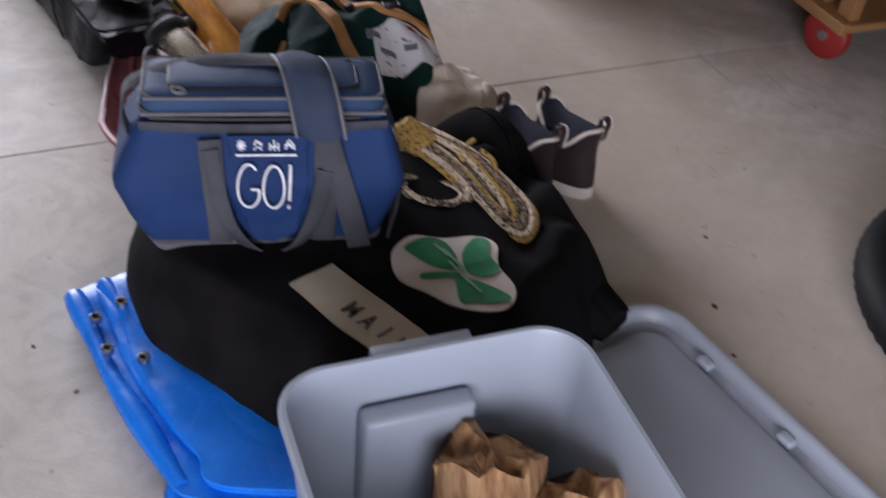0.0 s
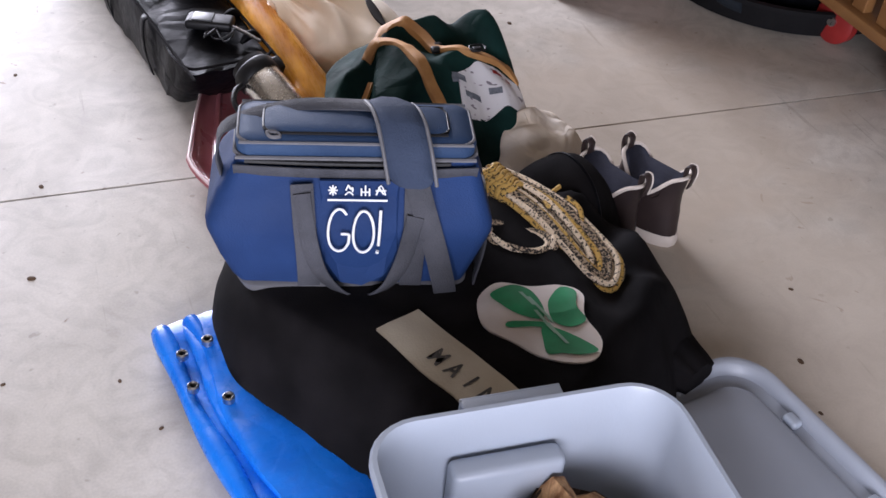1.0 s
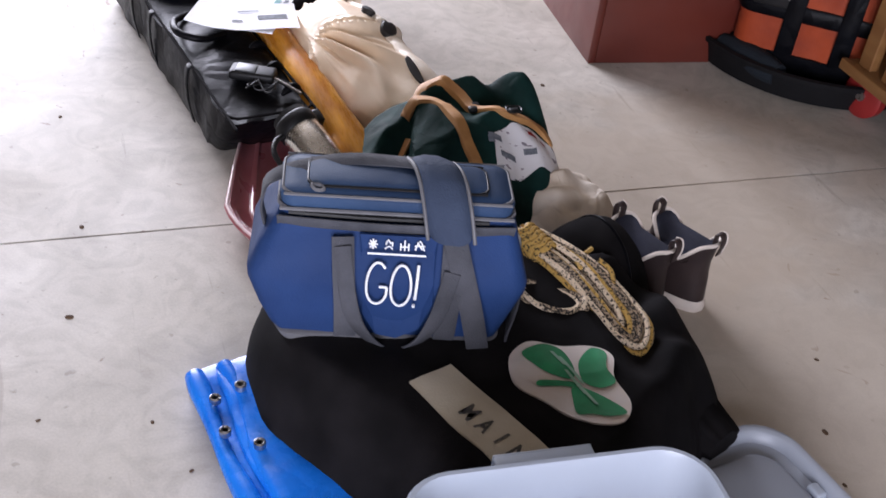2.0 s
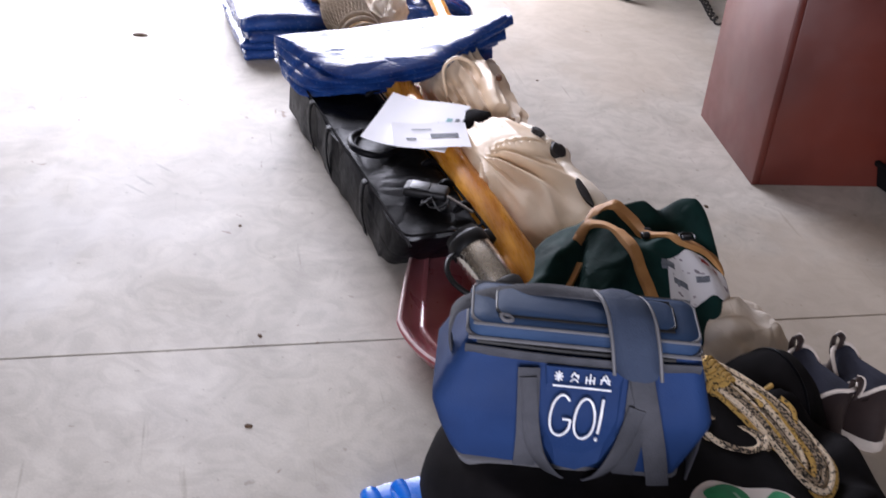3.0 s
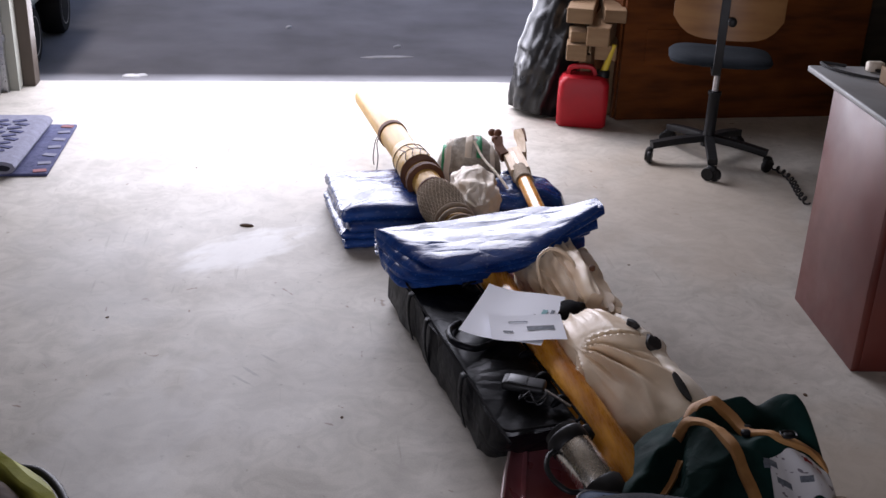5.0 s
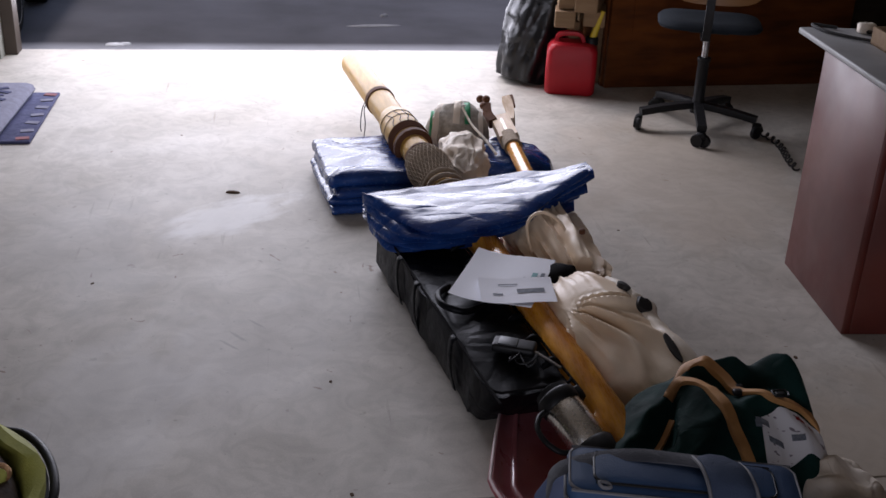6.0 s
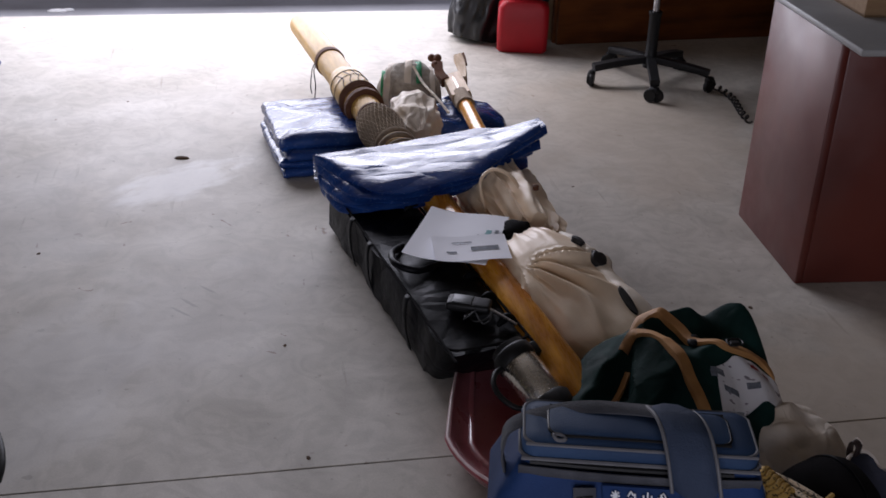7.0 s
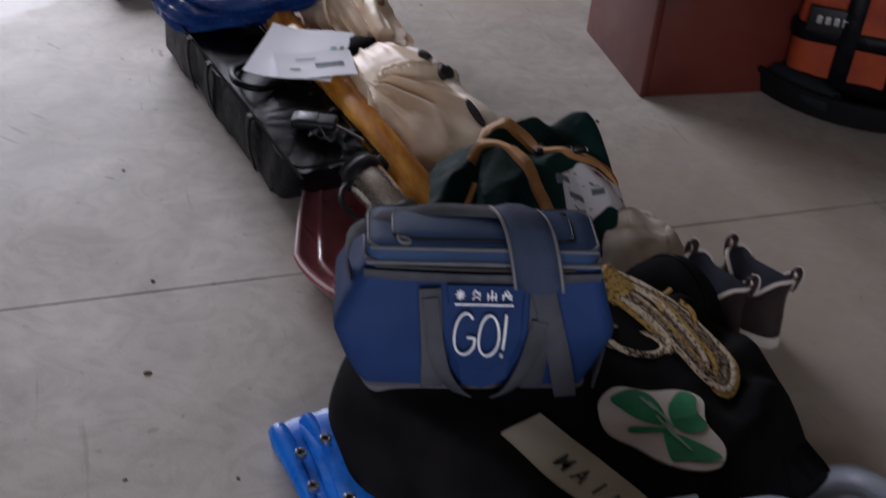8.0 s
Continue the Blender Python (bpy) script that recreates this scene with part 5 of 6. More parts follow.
def green_bag():
    """A slumped tote with its mouth corners standing up and two leather-coloured straps."""
    ox, oy = GX, GY
    t = thing("green_tote_bag", "slumped dark green nylon tote with tan straps", "tote bag", (ox, oy, 0.0))
    part("body", GREEN.mesh(70, 160), M_GREENBAG, t)

    def skin(x, y):
        return GREEN.height(x, y)

    def strap(line, width):
        """A strap lying on the bag, each of its edges following the cloth."""
        P = smooth_path([(x - ox, y - oy, 0) for x, y in line], 6)
        loops = []
        Z = [skin(p.x, p.y) for p in P]
        for k, p in enumerate(P):
            e = (P[min(k + 1, len(P) - 1)] - P[max(k - 1, 0)]).normalized()
            side = Vector((-e.y, e.x, 0))
            cross = [p + side * width * q for q in (-0.5, -0.45, 0.0, 0.45, 0.5)]
            near = Z[max(0, k - 4):k + 5]
            zc = max(Z[k], sum(near) / len(near))
            zc -= 0.022 * max(0.0, 1 - min(k, len(P) - 1 - k) / 4)
            zs = [0.35 * skin(c.x, c.y) + 0.65 * zc for c in cross]
            top = [(c.x, c.y, z + h) for c, z, h in zip(cross, zs, (0.008, 0.011, 0.012, 0.011, 0.008))]
            loops.append(top + [(c.x, c.y, z - 0.002) for c, z in zip(cross[::-1], zs[::-1])])
        return rings(loops)
    part("strap", strap([(0.305, 2.525), (0.332, 2.54), (0.360, 2.52), (0.375, 2.475), (0.384, 2.43), (0.394, 2.39), (0.410, 2.345), (0.420, 2.30)], 0.024), M_TANSTRAP, t, "tan leather strap")
    part("strap", strap([(0.345, 2.575), (0.375, 2.605), (0.410, 2.60), (0.440, 2.56), (0.455, 2.51), (0.490, 2.475), (0.540, 2.47), (0.590, 2.475), (0.625, 2.46)], 0.024), M_TANSTRAP, t, "tan leather strap")
    bx, by = 0.525 - ox, 2.472 - oy
    bz = GREEN.height(bx, by, False) + 0.012
    part("buckle", join(box(0.022, 0.015, 0.006, 0.003, at=(bx, by, bz)), tube([(bx - 0.014, by - 0.011, bz + 0.005), (bx + 0.014, by - 0.01, bz + 0.005), (bx + 0.014, by + 0.011, bz + 0.005), (bx - 0.014, by + 0.01, bz + 0.005)], 0.0025, 6, 2, True)), M_BLACK, t, "small dark strap buckle")
    panel = [(0.455, 2.34), (0.465, 2.42), (0.51, 2.446), (0.57, 2.452), (0.625, 2.448), (0.645, 2.42), (0.62, 2.392), (0.56, 2.378), (0.505, 2.352)]
    pn = part("printed_panel", draped([(x - ox, y - oy) for x, y in panel], skin, 0.005, 7), M_PRINT, t, "white plastic panel with black and red print")
    for x, y, w, h, mat in ((0.465, 2.41, 0.03, 0.012, M_GREYINK), (0.560, 2.435, 0.022, 0.008, M_REDWHEEL), (0.490, 2.385, 0.035, 0.010, M_GREYINK), (0.585, 2.43, 0.014, 0.008, M_REDWHEEL), (0.545, 2.40, 0.03, 0.01, M_GREYINK)):
        part("printed_bar", draped([(x - ox - w / 2, y - oy - h / 2), (x - ox + w / 2, y - oy - h / 2), (x - ox + w / 2, y - oy + h / 2), (x - ox - w / 2, y - oy + h / 2)], skin, 0.008, 2), mat, pn)
    # a fold of the paler lining turned out at the mouth, and short dark tabs with clips
    part("turned_fold", ribbon([(-0.135, -0.04, skin(-0.135, -0.04) + 0.008), (-0.11, -0.015, skin(-0.11, -0.015) + 0.01), (-0.085, 0.015, skin(-0.085, 0.015) + 0.008)], 0.014, 0.006, (0.6, -0.6, 0.4)), M_TANSTRAP, t, "tan lining turned out in a fold")
    for x, y in ((0.46 - ox, 2.53 - oy), (0.445 - ox, 2.50 - oy)):
        part("clip", box(0.02, 0.016, 0.012, 0.004, at=(x, y, skin(x, y) + 0.004)), M_BLACK, t, "small black strap clip")
    return t


green_bag()


def sheet_of_paper(name, label, at, rz, w, h, curl, marks):
    t = thing(name, label, "paper", at, rz, group="loose printed sheets")
    nx, ny = 12, 14
    bm = bmesh.new()

    def zz(x, y):
        return curl * ((x / w) ** 2 * 1.2 + max(0, y / h) ** 2) + 0.003 * math.sin(x * 30)
    top = [[bm.verts.new((w * (i / nx - 0.5), h * (k / ny - 0.5), zz(w * (i / nx - 0.5), h * (k / ny - 0.5)))) for i in range(nx + 1)] for k in range(ny + 1)]
    for k in range(ny):
        for i in range(nx):
            bm.faces.new((top[k][i], top[k][i + 1], top[k + 1][i + 1], top[k + 1][i]))
    ext = bmesh.ops.extrude_face_region(bm, geom=bm.faces[:])
    bmesh.ops.translate(bm, vec=(0, 0, -0.0012), verts=[v for v in ext["geom"] if isinstance(v, bmesh.types.BMVert)])
    part("sheet", bm, M_PAPER, t)
    for x, y, sx, sy, mat in marks:
        b2 = bmesh.new()
        vs = [b2.verts.new((x + a * sx / 2, y + c * sy / 2, zz(x + a * sx / 2, y + c * sy / 2) + 0.0018)) for a, c in ((-1, -1), (1, -1), (1, 1), (-1, 1))]
        b2.faces.new(vs)
        part("printed_block", b2, mat, t, smooth=False)
    return t


sheet_of_paper("printed_sheet", "curled white printed sheet lying on the gear bag", (0.074, 3.165, 0.203), -25.4, 0.216, 0.28, 0.02,
               [(0.005, -0.03, 0.045, 0.022, M_GREYINK), (0.075, 0.025, 0.014, 0.05, M_TEALINK), (0.095, 0.03, 0.01, 0.05, M_GREYINK), (0.055, 0.0, 0.01, 0.035, M_GREYINK), (-0.03, -0.06, 0.02, 0.006, M_GREYINK)])
sheet_of_paper("printed_sheet", "small white printed sheet overlapping the larger one", (0.092, 3.078, 0.212), -4.5, 0.19, 0.13, 0.012,
               [(0.035, -0.005, 0.07, 0.022, M_GREYINK), (-0.05, -0.02, 0.025, 0.008, M_GREYINK), (-0.02, 0.03, 0.05, 0.005, M_GREYINK)])


def gps():
    t = thing("handheld_gps", "small black handheld device with grey screen and cable", "handheld device", (0.045, 2.86, 0.166), 68)
    part("case", box(0.052, 0.105, 0.022, 0.008, seg=3), M_BLACK, t)
    part("screen", box(0.038, 0.045, 0.003, 0.001, at=(0, 0.015, 0.0215)), M_GLASSGREY, t, "grey screen")
    part("stub", tube([(-0.012, -0.05, 0.012), (-0.03, -0.085, 0.008), (-0.05, -0.12, 0.003)], 0.004, 8), M_CHROME, t, "metal rod")
    rnd = random.Random(2)
    pts = [(-0.01 + 0.035 * math.cos(k * 1.7) * (1 + 0.5 * rnd.random()), -0.07 + 0.03 * math.sin(k * 1.1), 0.006 + 0.004 * (k % 3)) for k in range(15)]
    part("cable", tube([(x * 0.8 - 0.03, y + 0.04, z) for x, y, z in pts], 0.002, 6, 5), M_BLACK, t, "coiled black cable")
    return t


gps()


# ---- the gear pile, far end ----
def draped_tarp():
    """A stack of tarpaulin folds lying over the bags, its end curling up."""
    t = thing("folded_tarp", "dark blue folded tarpaulin draped across the gear", "tarpaulin", (0, 0, 0))
    lower_front = [(-0.245, 3.60, 0.165), (-0.19, 3.455, 0.165), (-0.05, 3.445, 0.172), (0.077, 3.463, 0.182), (0.25, 3.56, 0.195), (0.43, 3.685, 0.205)]
    upper_front = [(-0.262, 3.66, 0.238), (-0.169, 3.50, 0.236), (-0.11, 3.432, 0.234), (0.0, 3.412, 0.24), (0.18, 3.456, 0.258), (0.283, 3.541, 0.278), (0.458, 3.667, 0.305)]
    back = [(-0.26, 3.672, 0.24), (-0.17, 3.682, 0.244), (-0.05, 3.70, 0.25), (0.08, 3.725, 0.26), (0.19, 3.75, 0.268), (0.32, 3.775, 0.28), (0.445, 3.80, 0.30)]

    def along(line, q):
        P = smooth_path(line, 8)
        f = q * (len(P) - 1)
        i = min(int(f), len(P) - 2)
        return Vector(P[i]).lerp(Vector(P[i + 1]), f - i)
    nlay, nx, ny = 7, 60, 14
    for j in range(nlay):
        g = j / (nlay - 1)
        cut = (0.06, 0.10, 0.05, 0.03, 0.0, 0.015, 0.05)[j]
        loops = []
        for i in range(nx + 1):
            q = i / nx * (1 - cut)
            fr = along(lower_front, q).lerp(along(upper_front, q), g)
            bk = along(back, q) + Vector((0, 0, -0.072 * (1 - g)))
            # each sheet narrows to a loose corner at its end
            bk = bk.lerp(fr, (0.8, 0.45, 0.7, 0.3, 0.55, 0.35, 0.85)[j] * max(0.0, (q - 0.74) / 0.26) ** 1.4)
            # front bends run in and out from layer to layer
            fr.y += (1 - g) * g * 4 * (0.014 * math.sin(j * 2.6 + 3 * q) + 0.008 * math.sin(j * 5 + 13 * q))
            row = []
            for k in range(ny + 1):
                v = k / ny
                p = fr.lerp(bk, v)
                p.z += 0.010 * math.sin(math.pi * min(1, v * 1.4)) * (1 - q * 0.6) + wrinkle((p.x * 1.2, p.y * 2.0, j * 1.3), 7, 0.006, 2.0 + j) * (1 - 0.5 * q)
                p.z -= 0.012 * max(0.0, 1 - v * 5) ** 2 * (0.4 + 0.6 * math.sin(9 * q + j * 1.7) ** 2)
                p.z += (0.022 * g - 0.012 * (1 - g)) * max(0, q - 0.8) / 0.2
                row.append(tuple(p))
            x, y, z = row[0]
            lip = [(x, y - 0.003, z - 0.0025), (x, y - 0.001, z - 0.0055)]
            loops.append([*row[::-1], *lip, *[(x, y, z - 0.005) for x, y, z in row[1:]]])
        part("fold", rings(loops), M_TARP, t)
    return t


draped_tarp()


def tarp_heap():
    t = thing("tarp_heap", "loosely folded dark blue tarpaulin under the mast end", "tarpaulin", (0, 0, 0))
    # a flat stack of folds, each with a soft bent edge and a slack top
    for j, (hx, hy, ox, oy, turn, z0, z1) in enumerate(((0.195, 0.215, 0.0, 0.0, 8, 0.0, 0.03), (0.198, 0.212, -0.006, 0.006, 7, 0.028, 0.058), (0.19, 0.208, 0.004, -0.004, 9, 0.056, 0.088), (0.194, 0.20, -0.004, 0.008, 6, 0.086, 0.132))):
        rows = []
        for dd, z in ((0.012, z0), (0.0, z0 + 0.006), (-0.002, (z0 + z1) / 2), (0.004, z1 - 0.006), (0.016, z1), (0.05, z1 + 0.004), (0.1, z1 + 0.006), (0.17, z1 + 0.004)):
            ring = smooth_path([(x, y, z) for x, y, z in rrect(hx - dd, hy - dd, 0.03, z, 3)], 7, True)
            rows.append([(p.x + wrinkle((p.x * 0.5, p.y * 2.2, j), 9, 0.012, j), p.y + wrinkle((p.x * 2.2, p.y * 0.5, j), 9, 0.010, j + 4), max(0.0, p.z + (wrinkle((p.x, p.y * 1.6, j * 2.0), 7, 0.013, 2 + j) if z > z0 else 0))) for p in ring])
        part("tarp_fold", moved(rings(rows), pose(-0.175 + ox, 4.29 + oy, 0, 0, 0, turn)), M_TARP, t)
    right = Mound(0.24, 0.20, 0.095, n=2.6, p=3, q=2.0, crease=0.022, scale=9, seed=6)
    part("tarp_fold", moved(right.mesh(26, 72), pose(0.275, 4.46, 0, 0, 0, 4)), M_TARP, t)
    return t


tarp_heap()


def net_bag():
    hat = Mound(0.128, 0.115, 0.15, n=2.1, p=2.2, q=2.0, crease=0.02, scale=11, seed=2)
    t = thing("net_bag", "grey mesh gear bag with green trim beside the mast", "gear bag", (0.165, 4.60, 0.07), 0)
    part("bag", hat.mesh(30, 70), M_NET, t)

    def over(x0, slope, y0, y1):
        return [(x0 + slope * y, y, hat.height(x0 + slope * y, y, False) + 0.010) for y in [y0 + (y1 - y0) * k / 8 for k in range(9)]]
    for x0, slope, mat, w in ((-0.065, 0.35, M_OFFWHITE, 0.03), (0.0, 0.2, M_OFFWHITE, 0.026), (0.035, 0.1, M_CLOVER, 0.022), (-0.095, 0.2, M_CLOVER, 0.016), (0.075, 0.0, M_OFFWHITE, 0.028)):
        part("trim", ribbon(over(x0, slope, -0.09, 0.08), w, 0.004, (1, 0.1, 0)), mat, t)
    part("cord", tube([(0.01, -0.05, 0.155), (0.035, -0.13, 0.115), (0.07, -0.22, 0.09), (0.10, -0.30, 0.06)], 0.005, 8), M_OFFWHITE, t, "pale cord")
    return t


net_bag()
solo("crumpled_cloth", skin_mesh(sack_skin((0.15, 4.44, 0.12), (0.125, 4.06, 0.145), lambda u: 0.006 + 0.072 * math.sin(math.pi * (0.01 + 0.98 * u)) ** 0.6, 0.9, 0.12, 6, 0.03, 4.0), 50, 120), M_OFFWHITE, "small crumpled pale cloth beside the mast", "cloth")


def gaff():
    t = thing("gaff_spar", "wooden gaff spar with pale jaws, leather and dark beads", "gaff spar", (0, 0, 0))
    a, b = Vector((0.315, 3.72, 0.15)), Vector((0.345, 4.62, 0.135))
    d = (b - a).normalized()
    part("spar", tube([a, a.lerp(b, 0.5), b], 0.026, 16), M_MAST, t)
    part("leather_sleeve", tube([a + d * 0.62, a + d * 0.70, a + d * 0.74], lambda u: 0.034, 16, 4), M_SOCK, t, "grey-brown leather sleeve")
    part("throat", ribbon([a + d * 0.70, a + d * 0.78, a + d * 0.86, a + d * 0.95], 0.074, 0.05, (1, 0, 0.25), 4), M_JAW, t, "pale bare wooden throat")
    for sgn, reach, mat in ((-1, 0.09, M_LEATHER), (1, 0.17, M_JAW)):
        e = a + d * 0.90 + Vector((0.034 * sgn, 0, 0.004))
        part("jaw", ribbon([e, e + Vector((0.012 * sgn, 0.4 * reach, 0.012)), e + Vector((0.016 * sgn, 0.75 * reach, 0.028)), e + Vector((0.012 * sgn, reach, 0.04))], 0.034, 0.042, (1, 0, 0.2), 4), mat, t, "wooden gaff jaw")
    part("jaw_facing", ribbon([a + d * 1.0 + Vector((0.047, 0, 0.038)), a + d * 1.04 + Vector((0.048, 0, 0.052)), a + d * 1.07 + Vector((0.046, 0, 0.062))], 0.04, 0.012, (1, 0, 0.2), 3), M_LEATHER, t, "dark leather facing on the jaw")
    for k in range(5):
        c = a + d * (0.95 + 0.02 * k) + Vector((-0.055 - 0.008 * math.sin(k * 2), 0.012 * k, 0.03 + 0.018 * (k % 3)))
        bm = bmesh.new()
        bmesh.ops.create_uvsphere(bm, u_segments=14, v_segments=8, radius=0.016)
        part("parrel_bead", moved(bm, Matrix.Translation(c)), M_LEATHER, t, "dark brown wooden bead")
    return t


gaff()


# ---- along the right-hand side ----
def office_chair():
    t = thing("office_chair", "swivel office chair with plywood back and dark grey seat", "office chair", (1.265, 4.96, 0), -18)
    hub = part("column", lathe([(0.03, 0.07), (0.03, 0.11), (0.024, 0.13), (0.024, 0.29), (0.028, 0.295), (0.028, 0.31), (0.013, 0.312), (0.013, 0.44)], 20), M_BLACK, t, "black gas column with bright upper tube")
    part("piston", lathe([(0.0135, 0.312), (0.0135, 0.44)], 16), M_CHROME, hub, "bright steel tube")
    for k in range(5):
        a = radians(72 * k + 57)
        c, s = math.cos(a), math.sin(a)
        leg = [(0.02 * c, 0.02 * s, 0.105), (0.14 * c, 0.14 * s, 0.095), (0.255 * c, 0.255 * s, 0.078)]
        lg = part("leg", ribbon(leg, 0.04, 0.028, (-s, c, 0)), M_BLACK, t)
        for o in (-1, 1):
            w = lathe([(0.008, -0.009), (0.026, -0.009), (0.028, -0.005), (0.028, 0.005), (0.026, 0.009), (0.008, 0.009)], 18)
            part("caster_wheel", moved(w, pose(0.262 * c - s * 0.014 * o, 0.262 * s + c * 0.014 * o, 0.028, 90, 0, 72 * k + 117)), M_BLACK, lg)
        part("caster_hood", moved(box(0.04, 0.03, 0.03, 0.01), pose(0.26 * c, 0.26 * s, 0.036, 0, 0, 72 * k + 117)), M_BLACK, lg)
    part("seat", rings([rrect(0.17, 0.13, 0.07, 0.444, 8), rrect(0.205, 0.155, 0.09, 0.45, 8), rrect(0.212, 0.16, 0.095, 0.462, 8), rrect(0.2, 0.15, 0.09, 0.475, 8), rrect(0.12, 0.09, 0.06, 0.478, 8)]), M_SEAT, t, "dark grey upholstered seat pad")
    part("seat_plate", box(0.16, 0.16, 0.02, 0.004, at=(0, 0, 0.428)), M_BLACK, t)
    part("back_bar", ribbon([(-0.02, -0.05, 0.43), (-0.02, -0.17, 0.425), (-0.02, -0.225, 0.46), (-0.02, -0.235, 0.62), (-0.02, -0.225, 0.74)], 0.034, 0.012, (1, 0, 0)), M_BLACK, t, "black back bar")
    nx = 14
    loops = []
    for i in range(nx + 1):
        u = i / nx * 2 - 1
        x = 0.215 * u
        y = -0.205 + 0.06 * u * u - 0.015
        top, bot = 0.93 - 0.05 * abs(u) ** 6, 0.575 + 0.075 * abs(u) ** 5
        loops.append([(x, y - 0.006, bot), (x, y + 0.006, bot), (x, y + 0.006, (top + bot) / 2), (x, y + 0.006, top), (x, y - 0.006, top), (x, y - 0.006, (top + bot) / 2)])
    part("backrest", rings(loops), M_CHAIRBACK, t, "curved plywood backrest")
    part("back_knob", moved(lathe([(0.018, 0), (0.018, 0.02), (0.012, 0.026)], 14), pose(0.01, -0.245, 0.655, 90, 0, 0)), M_BLACK, t)
    return t


office_chair()

helix = []
for k in range(150):
    u = k / 149
    c = Vector((1.52, 4.86, 0.014)).lerp(Vector((1.51, 4.42, 0.014)), u) + Vector((0.02 * math.sin(u * 5), 0, 0))
    helix.append(c + Vector((0.011 * math.cos(k * 0.42), 0.0, 0.011 * math.sin(k * 0.42))))
solo("coiled_cord", tube(helix, 0.0042, 6, 2), M_CORD, "black coiled cord lying on the floor by the chair", "cord")


def desk():
    t = thing("steel_desk", "maroon painted steel desk with a grey laminate top", "desk", (0, 0, 0))
    m = pose(1.072, 3.393, 0, 0, 0, -4.3)
    part("side_panel", moved(box(0.022, 0.462, 0.72, 0.003, at=(0.011, 0, 0.0)), m), M_DESK, t, "maroon side panel, pinkish where its gloss mirrors the door")
    part("front_panel", moved(box(0.60, 0.018, 0.72, 0.003, at=(0.322, -0.222, 0.0)), m), M_DESK, t)
    part("back_panel", moved(box(0.9, 0.018, 0.6, 0.003, at=(0.472, 0.222, 0.12)), m), M_DESK, t)
    part("inner_panel", moved(box(0.02, 0.42, 0.71, 0.003, at=(0.60, 0, 0.0)), m), M_DESK, t)
    part("far_leg", moved(box(0.04, 0.42, 0.72, 0.003, at=(1.3, 0, 0.0)), m), M_DESK, t)
    part("tabletop", moved(box(1.42, 0.76, 0.018, 0.004, at=(0.66, -0.05, 0.7205)), m), M_DESKTOP, t, "grey laminate desk top with a worn pale edge")
    return t


desk()


def desk_clutter():
    t = thing("desk_cables", "loose dark cables lying on the desk top", "cables", (-0.05, 0.17, 0.739))
    part("cable", tube([(1.20, 3.52, 0.006), (1.14, 3.56, 0.006), (1.15, 3.46, 0.006), (1.24, 3.36, 0.006), (1.34, 3.36, 0.01), (1.40, 3.46, 0.01)], 0.005, 6), M_CORD, t)
    part("cable", tube([(1.25, 3.50, 0.006), (1.30, 3.42, 0.01), (1.38, 3.40, 0.016), (1.42, 3.5, 0.006)], 0.005, 6), M_CORD, t)
    part("plug", box(0.05, 0.03, 0.03, 0.006, at=(1.27, 3.48, 0.0)), M_OFFWHITE, t, "pale plug block")
    b = thing("cardboard_box", "shallow brown cardboard tray on the desk top", "cardboard box", (1.33, 3.375, 0.739), -4)
    part("tray", join(box(0.34, 0.28, 0.006), box(0.34, 0.006, 0.05, at=(0, -0.137, 0)), box(0.34, 0.006, 0.05, at=(0, 0.137, 0)), box(0.006, 0.27, 0.05, at=(-0.167, 0, 0)), box(0.006, 0.27, 0.05, at=(0.167, 0, 0))), M_TIMBER, b, smooth=False)
    return t


desk_clutter()


def tub():
    t = thing("rubber_tub", "low round black rubber tub full of gear", "tub", (1.80, 3.165, 0), 0)
    part("shell", lathe([(0.34, 0.0), (0.368, 0.006), (0.385, 0.07), (0.395, 0.072), (0.397, 0.085), (0.385, 0.088), (0.372, 0.075), (0.355, 0.016), (0.05, 0.014)], 56), M_RUBBER, t)
    return t


tub()


